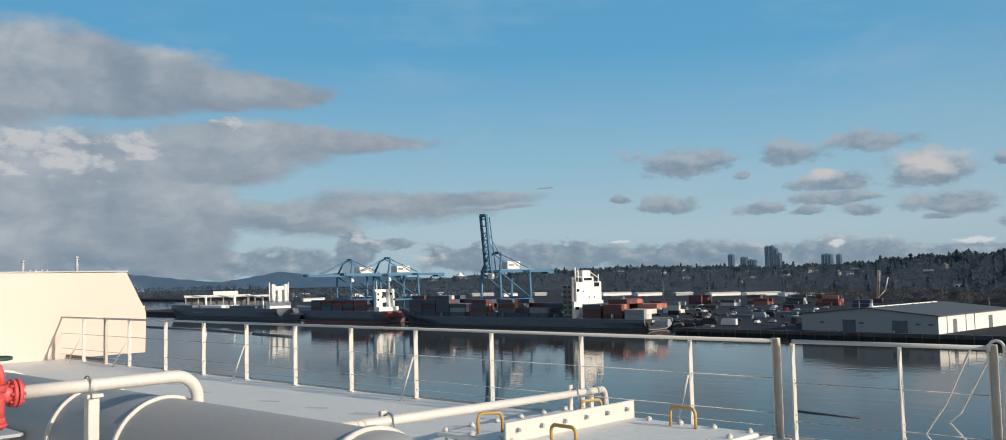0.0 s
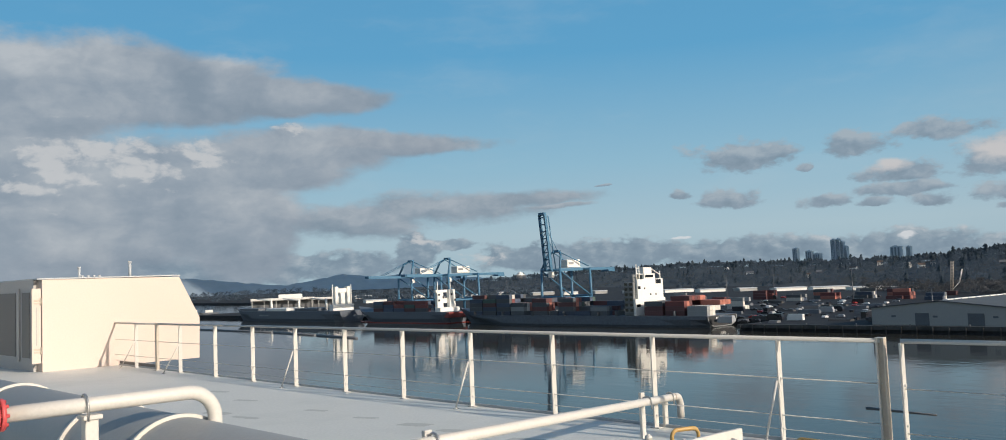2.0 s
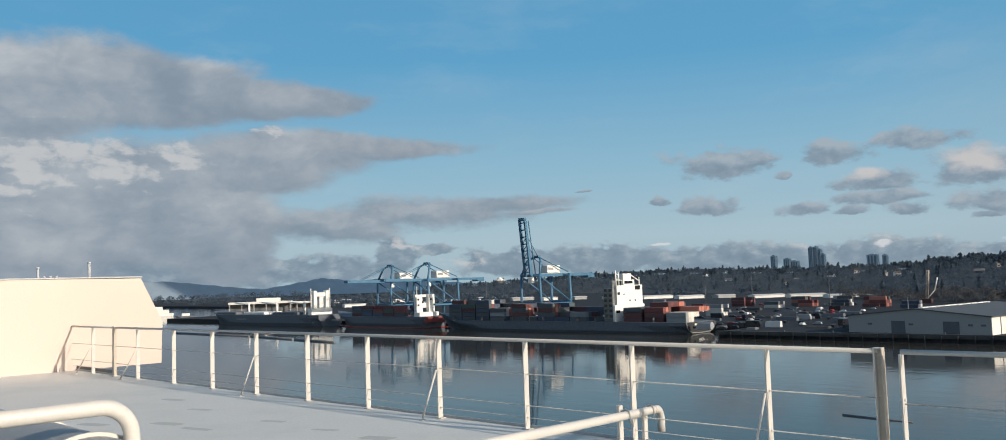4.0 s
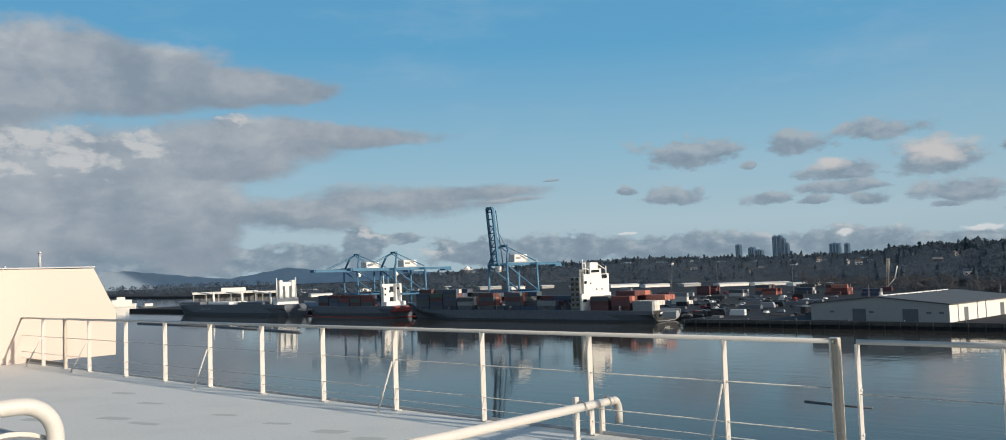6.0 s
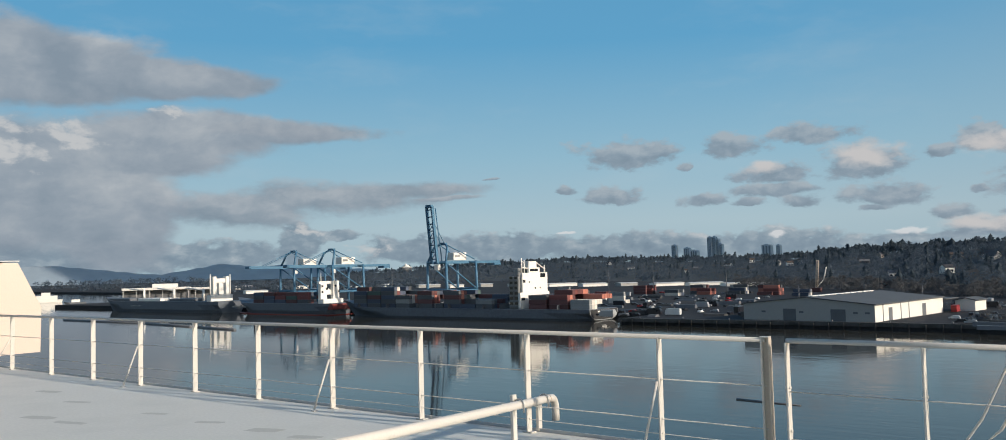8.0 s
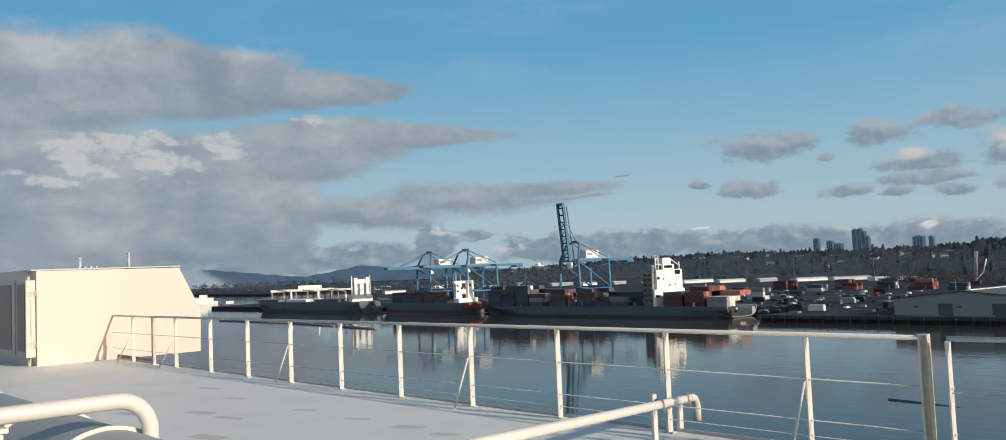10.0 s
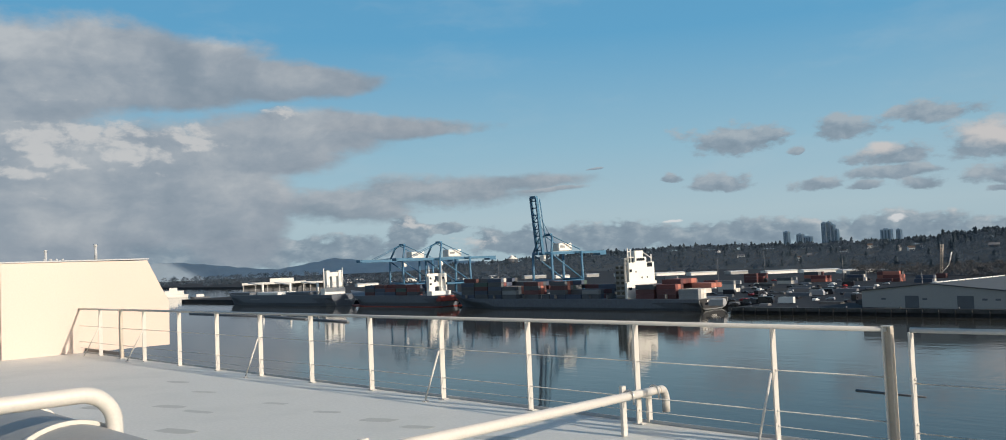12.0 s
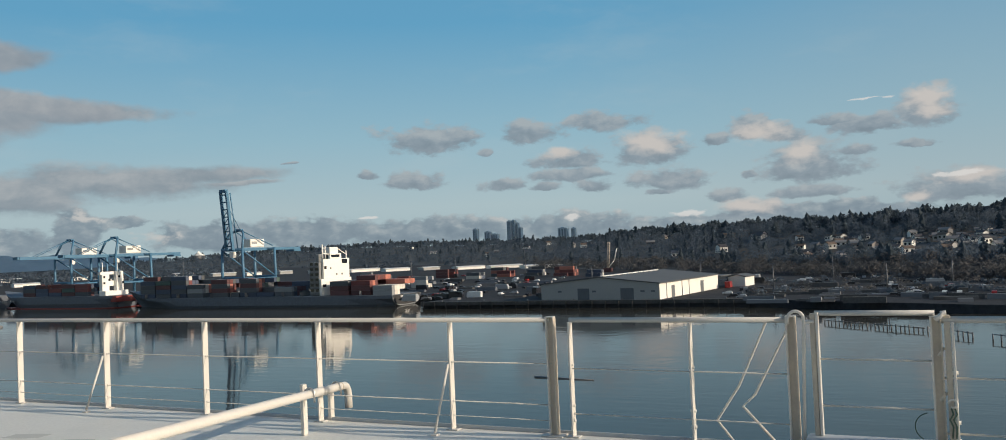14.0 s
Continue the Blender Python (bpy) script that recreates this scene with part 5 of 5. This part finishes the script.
CAR_PAINT = [surface("car_paint_" + n, c, 0.3, coarse=0.5, fine=4, vary=0.05, bump=0) for n, c in (("white", (0.7, 0.7, 0.68)), ("black", (0.02, 0.02, 0.025)), ("silver", (0.35, 0.36, 0.37)), ("red", (0.3, 0.03, 0.03)))]
CARS = [car_mesh("body", m, 4.5, 1.8, 1.45) for m in CAR_PAINT]
VANS = [car_mesh("body", m, 8.0, 2.5, 3.4, True) for m in CAR_PAINT]
bm = B()
tube(bm, (0, -0.1, 0.33), (0, 0.1, 0.33), 0.33, 10)
WHEEL = mesh("wheel", bm, black_rubber)


def vehicle(x, y, turn, van):
    k = rng.choice([0, 0, 1, 1, 1, 1, 2, 2, 3])
    t = thing("parked_truck" if van else "parked_car", ("white", "black", "silver", "red")[k] + (" box truck" if van else " saloon car") + " parked on the terminal ground", "truck" if van else "car", "parked vehicles", (x, y, QUAY))
    t.rotation_euler = (0, 0, turn)
    ob = new("body", (VANS if van else CARS)[k])
    ob.parent = t
    for sx in (-1, 1):
        for sy in (-1, 1):
            w = new("wheel", WHEEL)
            w.parent = t
            w.location = (sx * (2.6 if van else 1.4), sy * (1.1 if van else 0.78), 0)


for k in range(200):
    u = rng.uniform(22.0, 33.5) if k < 110 else rng.uniform(-4, 12)
    el = rng.uniform(-3.4, -1.9) if k < 110 else rng.uniform(-4.6, -2.8)
    x, y = at_bearing(u, el, QUAY)
    if -165 < x < -80 and 378 < y < 460 or y < 384:
        continue
    vehicle(x, y, rng.choice([0.05, 1.6, 3.2]), rng.random() < 0.1)


def light_mast(u, el, h):
    x, y = at_bearing(u, el, QUAY)
    t = thing("light_mast", "tall thin grey terminal floodlight mast", "light mast", "light masts", (x, y, QUAY))
    bm = B()
    tube(bm, (0, 0, 0), (0, 0, h), 0.38, 8, 0.2)
    part("pole", bm, ship_dark, t)
    bm = B()
    box(bm, (-1.6, -0.3, h), (1.6, 0.3, h + 0.5), 0.05)
    part("lamp_bar", bm, ship_dark, t)


for u, el, h in ((29.15, -1.95, 27), (24.6, -2.2, 25), (36.5, -1.7, 28), (46.0, -1.6, 26), (20.3, -3.3, 14), (32.0, -2.0, 24), (49.5, -1.5, 24), (9.0, -3.4, 12), (2.5, -3.6, 12), (-1.0, -3.4, 12), (5.5, -3.0, 14), (13.4, -3.2, 13)):
    light_mast(u, el, h)

# a small lattice crane beyond the shed
x, y = at_bearing(19.25, -2.0, QUAY)
lc = thing("crawler_crane", "tan and white lattice boom crane in the yard", "crane", at=(x, y, QUAY))
bm = B()
box(bm, (-4, -2, 0.0), (4, 2, 3.5), 0.3)
part("cab", bm, BOX_MATS["maroon"], lc)
bm = B()
truss(bm, (0, 0, 3.4), (1.8, 0, 26), 0.2, 0.8, 10)
part("boom", bm, brown_primer, lc, "weathered tan boom")
bm = B()
tube(bm, (6, 0, 10), (8.6, 0, 20), 0.5, 6)
tube(bm, (0, 0, 3.4), (6, 0, 10), 0.3, 6)
part("jib", bm, ship_white, lc)


# low timber stacks, kerbs and sheds on the far shore to the east
rng = random.Random(44)
for k in range(120):
    u, el = (rng.uniform(-5, 10.5), rng.uniform(-4.6, -2.9)) if k < 90 else (rng.uniform(23, 33), rng.uniform(-3.5, -2.0))
    x, y = at_bearing(u, el, QUAY)
    if y < 345 or (-165 < x < -70 and y < 470):
        continue
    w, d, h = rng.uniform(3, 16), rng.uniform(2, 5), rng.uniform(0.6, 2.4)
    bm = B()
    prism(bm, [(y - d / 2, QUAY), (y + d / 2, QUAY), (y + d / 3, QUAY + h), (y - d / 3, QUAY + h)], "x", x - w / 2, x + w / 2)
    solid("earth_bank", bm, rng.choice([dim_wall, ship_dark, quay_concrete, quay_concrete]), "low dark earth bank on the yard ground", "earth bank", "earth banks")

# quay edge: fender piles and a kerb
bm = B()
box(bm, (-222, 376.5, QUAY - 1.4), (-60, 378.6, QUAY + 0.3))
solid("quay_wall", bm, quay_concrete, "dark weathered concrete quay edge with bollards", "quay", kind="structure")
for k in range(26):
    bm = B()
    tube(bm, (-220 + k * 6.3, 376.2, WATER - 1), (-220 + k * 6.3, 376.2, QUAY - 0.2), 0.3, 8)
    solid("fender_pile", bm, black_rubber, "dark timber fender pile at the quay edge", "pile", "fender piles")
for k in range(7):
    bm = B()
    tube(bm, (-210 + k * 23, 377.4, QUAY + 0.29), (-210 + k * 23, 377.4, QUAY + 1.1), 0.25, 8, 0.4)
    solid("bollard", bm, ship_dark, "dark mooring bollard on the quay edge", "bollard", "bollards")
# old pier stumps
rng = random.Random(8)
PIERS = [((-25.5, 305), (4.7, 281), 26, 1.5), ((9.9, 274), (15.6, 266), 6, 1.9), ((20, 262), (31, 250), 7, 2.1)]
for (x0, y0), (x1, y1), count, tall in PIERS:
    for k in range(count):
        q = k / (count - 1)
        x, y = x0 + (x1 - x0) * q, y0 + (y1 - y0) * q + (k % 2) * 1.2
        h = tall * rng.uniform(0.75, 1.1)
        bm = B()
        tube(bm, (x, y, WATER - 1), (x + rng.uniform(-0.15, 0.15), y, WATER + h), 0.2, 6)
        solid("pier_stump", bm, weathered_timber if count > 10 else ship_dark, "rotten timber pile of an old pier", "pile", "pier stumps")
    for q0, q1 in ((0.02, 0.46), (0.52, 0.98)):
        bm = B()
        tube(bm, (x0 + (x1 - x0) * q0, y0 + (y1 - y0) * q0 - 0.25, WATER + tall * 0.72), (x0 + (x1 - x0) * q1, y0 + (y1 - y0) * q1 - 0.25, WATER + tall * 0.7), 0.14, 6)
        solid("pier_beam", bm, weathered_timber if count > 10 else ship_dark, "broken timber beam along the old pier piles", "beam", "pier beams")
bm = B()
tube(bm, (-74, 182.5, WATER + 0.05), (-59.5, 180.8, WATER + 0.05), 0.28, 8, 0.16)
solid("floating_log", bm, ship_dark, "dark log afloat in the harbour", "log")
for (x0, y0), (x1, y1) in (((-402, 281), (-452, 287)), ((-456, 288), (-520, 296)), ((-524, 297), (-640, 300))):
    bm = B()
    tube(bm, (x0, y0, WATER + 0.15), (x1, y1, WATER + 0.15), 0.8, 8)
    solid("log_boom", bm, ship_dark, "dark floating log boom on the water", "log boom", "log booms")
tug = thing("work_boat", "small white and dark work boat far across the basin", "boat", at=(-1146, 511, WATER))
tug.rotation_euler = (0, 0, radians(62))
bm = B()
hull(bm, 18, -18, 0, 5, -0.5, 4, 1.5, 3)
part("hull", bm, ship_white, tug)
bm = B()
box(bm, (-12, -4, 4), (12, 4, 9), 0.3)
box(bm, (-6, -3, 9), (4, 3, 13), 0.3)
part("deckhouse", bm, ship_white, tug)

skiff = thing("work_boat", "small dark work boat with a pale wheelhouse, moored off the shore", "boat", at=(-1030, 492, WATER))
skiff.rotation_euler = (0, 0, radians(70))
bm = B()
hull(bm, 12, -12, 0, 3.4, -0.5, 2.4, 1.0, 2)
part("hull", bm, ship_dark, skiff)
bm = B()
box(bm, (-4, -2.4, 2.4), (5, 2.4, 5.6), 0.2)
part("deckhouse", bm, ship_white, skiff)
p = hill_point(45.1, 0.85)
dome = thing("peaked_hall", "white peaked roof hall far behind the terminal", "hall", at=p)
bm = B()
tube(bm, (0, 0, -2), (0, 0, 12), 18, 16)
part("wall", bm, dim_wall, dome)
bm = B()
tube(bm, (0, 0, 12.02), (0, 0, 15), 19, 16, 12)
tube(bm, (0, 0, 15), (0, 0, 24), 12, 16, 1.0)
part("roof", bm, ship_white, dome, "white peaked roof")

# ---- the city towers on the ridge ----
# wall and glass tones are paled and blued to carry the distance haze
hazed_tower_glass = surface("hazed_tower_glass", (0.16, 0.21, 0.25), 0.3, coarse=0.02, fine=0.1, vary=0.15, bump=0)
hazed_tower_wall = surface("hazed_tower_wall", (0.46, 0.53, 0.58), 0.4, coarse=0.02, fine=0.1, vary=0.15, bump=0)
for u0, u1, el in ((27.95, 27.64, 1.13), (27.2, 26.8, 0.93), (26.8, 26.3, 0.76), (25.71, 25.44, 1.57), (25.40, 25.18, 1.60), (25.14, 24.98, 1.42), (24.96, 24.78, 1.12), (22.41, 21.78, 0.98), (21.53, 21.28, 0.94)):
    a, b = polar(u0, 4000, 0), polar(u1, 4000, 0)
    top = HOME.z + 4000 * math.tan(radians(el))
    w = (b - a).length
    t = thing("tower_block", "distant high-rise tower on the skyline, paled blue-grey for haze", "tower", "city towers", ((a.x + b.x) / 2, (a.y + b.y) / 2, QUAY))
    bm = B()
    box(bm, (-w / 2, 0, 0), (w / 2, 22, top - QUAY))
    body = part("wall", bm, hazed_tower_wall, t)
    for k in range(3):
        bm = B()
        box(bm, (-w / 2 + w * (0.12 + 0.3 * k), -0.5, 40), (-w / 2 + w * (0.28 + 0.3 * k), -0.02, top - QUAY - 4))
        part("window_strip", bm, hazed_tower_glass, body)
    bm = B()
    box(bm, (-w / 4, 5, top - QUAY), (w / 6, 15, top - QUAY + 4))
    part("roof_house", bm, hazed_tower_wall, t)


# ---- houses and woods on the hill ----
rng = random.Random(33)
roof_mats = [surface("house_roof_" + str(k), c, 0.8, coarse=0.3, fine=2, vary=0.15, bump=0) for k, c in enumerate(((0.06, 0.06, 0.065), (0.12, 0.09, 0.07), (0.2, 0.2, 0.2)))]
wall_mats = [ship_white, ship_white, ship_white, dim_wall, shed_wall, surface("house_wall_tan", (0.34, 0.3, 0.26), 0.7, coarse=0.3, fine=2, vary=0.1, bump=0)]
HOUSES = []
for k in range(104):
    u, s = (rng.uniform(-6, 7.5), rng.choice([0.36, 0.44, 0.52, 0.6]) + rng.uniform(-0.03, 0.03)) if k < 86 else (rng.uniform(9, 34), rng.uniform(0.35, 0.9))
    p = hill_point(u, s)
    HOUSES.append((u, s))
    far = 0.6 if k < 86 else 0.9
    w, d, h = rng.uniform(8, 14) * far, rng.uniform(7, 10) * far, rng.uniform(4.5, 7) * far
    t = thing("house", rng.choice(["small pale house", "grey-walled house", "white timber house"]) + " among the trees on the hillside", "house", "hillside houses", (p.x, p.y, p.z - 1))
    t.rotation_euler = (0, 0, rng.uniform(-0.9, 0.9))
    bm = B()
    prism(bm, [(-d / 2, 0), (d / 2, 0), (d / 2, h), (0, h + d * 0.28), (-d / 2, h)], "x", -w / 2, w / 2)
    body = part("wall", bm, rng.choice(wall_mats), t)
    for sd in (-1, 1):
        bm = B()
        prism(bm, [(sd * (d / 2 + 0.5), h - 0.2), (0, h + d * 0.28 + 0.05), (0, h + d * 0.28 + 0.4), (sd * (d / 2 + 0.5), h + 0.2)], "x", -w / 2 - 0.4, w / 2 + 0.4)
        part("roof", bm, rng.choice(roof_mats), t)
    for q in (-1, 1):
        bm = B()
        box(bm, (q * w * 0.25 - 0.9, -d / 2 - 0.06, h * 0.35), (q * w * 0.25 + 0.9, -d / 2 - 0.005, h * 0.35 + 1.6))
        part("window", bm, glass_dark, t)


def foliage(name, dark, light):
    m, nt, bs = tree(name)
    g = nt.nodes.new("ShaderNodeNewGeometry")
    col = ramp(nt, g.outputs["Random Per Island"], [(0.0, dark), (1.0, light)])
    col = mix(nt, ramp(nt, noise_node(nt, 0.02, 3, 0.5), [(0.35, (0, 0, 0)), (0.7, (0.6, 0.6, 0.6))]), col, tuple((a + b) * 0.45 for a, b in zip(dark, light)))
    nt.links.new(col, bs.inputs["Base Color"])
    bs.inputs["Roughness"].default_value = 0.9
    bs.inputs["Specular IOR Level"].default_value = 0.15
    thin = nt.nodes.new("ShaderNodeBsdfTranslucent")
    nt.links.new(col, thin.inputs[0])
    both = nt.nodes.new("ShaderNodeMixShader")
    both.inputs[0].default_value = 0.5
    nt.links.new(bs.outputs[0], both.inputs[1])
    nt.links.new(thin.outputs[0], both.inputs[2])
    nt.links.new(both.outputs[0], nt.nodes["Material Output"].inputs[0])
    return m


class Wood:
    def __init__(self):
        self.v, self.f = [], []

    def conifer(self, p, h, r):
        tiers = rng.randint(4, 5)
        for k in range(tiers):
            z0, z1 = h * (0.12 + 0.78 * k / tiers), h * (0.12 + 0.78 * (k + 1.35) / tiers)
            rr = r * (1 - 0.7 * (k / tiers) ** 1.7)
            n0, a0 = len(self.v), rng.uniform(0, 6)
            ox, oy = rng.uniform(-0.1, 0.1) * r, rng.uniform(-0.1, 0.1) * r
            self.v.append((p.x + ox, p.y + oy, p.z + min(z1, h)))
            for q in range(7):
                s = rr * rng.uniform(0.6, 1.2)
                self.v.append((p.x + ox + s * math.cos(a0 + q * 0.8976), p.y + oy + s * math.sin(a0 + q * 0.8976), p.z + z0 + rng.uniform(-0.06, 0.06) * h))
            for q in range(7):
                self.f.append((n0, n0 + 1 + q, n0 + 1 + (q + 1) % 7))
        n0 = len(self.v)
        self.v += [(p.x - 0.25, p.y, p.z - 1), (p.x + 0.25, p.y, p.z - 1), (p.x, p.y, p.z + h * 0.5)]
        self.f.append((n0, n0 + 1, n0 + 2))

    def broadleaf(self, p, h, r, clumps=46, big=0.3):
        for q in range(clumps):
            a, e, k = rng.uniform(0, 6.283), rng.uniform(-0.7, 1.5), rng.uniform(0.45, 1.0)
            c = Vector((p.x + r * k * math.cos(a) * math.cos(e), p.y + r * k * math.sin(a) * math.cos(e), p.z + h * 0.6 + h * 0.4 * k * math.sin(e)))
            n0, s = len(self.v), r * rng.uniform(0.6, 1.3) * big
            for _ in range(4):
                self.v.append((c.x + rng.uniform(-s, s), c.y + rng.uniform(-s, s), c.z + rng.uniform(-s, s)))
            self.f += [(n0, n0 + 1, n0 + 2), (n0, n0 + 2, n0 + 3)]
        n0 = len(self.v)
        self.v += [(p.x - 0.2, p.y, p.z - 1), (p.x + 0.2, p.y, p.z - 1), (p.x, p.y, p.z + h * 0.7)]
        self.f.append((n0, n0 + 1, n0 + 2))

    def done(self, name, material, label):
        me = bpy.data.meshes.new(name)
        me.from_pydata(self.v, [], self.f)
        me.materials.append(material)
        return tagged(new(name, me), label, "woods", kind="stuff")


firs, bare, brush = Wood(), Wood(), Wood()
for k in range(2000):
    u = rng.uniform(-12, 50)
    s = rng.uniform(0.9, 1.06)
    far = along(RIDGE, u, 1) / 1000
    # beyond bearing 24 mostly the paler bare trees, standing in for haze
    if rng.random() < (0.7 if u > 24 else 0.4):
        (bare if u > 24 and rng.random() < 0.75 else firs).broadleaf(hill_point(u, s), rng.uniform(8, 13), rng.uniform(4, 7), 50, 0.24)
    else:
        hh = rng.uniform(8, 14) * (0.75 + 0.25 * far) * (1.25 if rng.random() < 0.1 else 1)
        firs.conifer(hill_point(u, s), hh, hh * rng.uniform(0.24, 0.36))
for k in range(3400):
    u, s = rng.uniform(-12, 50), rng.uniform(0.08, 0.93) ** 0.8
    if any(abs(u - a) < 0.55 and 0 < b - s < 0.1 for a, b in HOUSES) and rng.random() < 0.9:
        continue
    p = hill_point(u, s)
    if -8 < u < 9 and 0.26 < s < 0.64:
        if rng.random() < 0.15:
            continue
        h0 = 0.75
    else:
        h0 = 1.0
    if rng.random() < (0.2 if u < 22 else 0.1):
        hh = rng.uniform(8, 17) * h0
        firs.conifer(p, hh, hh * rng.uniform(0.2, 0.3))
    else:
        bare.broadleaf(p, rng.uniform(7, 13) * h0, rng.uniform(3.5, 6.5) * h0, 110, 0.13)
for k in range(420):
    u = rng.uniform(-9, 24)
    p = hill_point(u, rng.uniform(0.0, 0.2))
    brush.broadleaf(p, rng.uniform(5, 10), rng.uniform(4, 7), 110, 0.14)
for k in range(150):
    x, y = at_bearing(rng.uniform(-6, 13), rng.choice([-2.95, -3.3, -3.75]) + rng.uniform(-0.08, 0.08), QUAY)
    if y > 350 and not (-170 < x < -70 and y < 470):
        (brush if k % 2 else bare).broadleaf(Vector((x, y, QUAY)), rng.uniform(1.5, 4), rng.uniform(1.5, 3.5), 24)
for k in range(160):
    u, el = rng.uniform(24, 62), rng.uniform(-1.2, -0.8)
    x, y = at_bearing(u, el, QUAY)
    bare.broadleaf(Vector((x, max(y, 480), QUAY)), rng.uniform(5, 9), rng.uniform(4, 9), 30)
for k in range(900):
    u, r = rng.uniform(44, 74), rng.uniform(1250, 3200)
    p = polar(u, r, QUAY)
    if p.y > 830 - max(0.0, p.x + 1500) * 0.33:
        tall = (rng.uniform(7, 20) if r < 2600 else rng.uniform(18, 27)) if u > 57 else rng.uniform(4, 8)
        # mainly pale bare trees here too, as the far shore's haze
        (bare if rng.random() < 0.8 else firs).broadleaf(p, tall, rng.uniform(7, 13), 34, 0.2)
# air haze is mixed into these three foliage colours as blue-grey
firs.done("conifer_wood", foliage("hazed_fir_foliage", (0.066, 0.092, 0.113), (0.088, 0.115, 0.134)), "dark evergreen trees covering the hillside, tinted blue-grey for haze")
bare.done("bare_wood", foliage("hazed_bare_twigs", (0.112, 0.147, 0.183), (0.138, 0.171, 0.205)), "leafless winter trees on the slope, paled blue-grey for haze")
brush.done("hazed_thicket", foliage("hazed_thicket_twigs", (0.125, 0.132, 0.14), (0.16, 0.156, 0.154)), "leafless thicket at the hill's foot, greyed for haze")
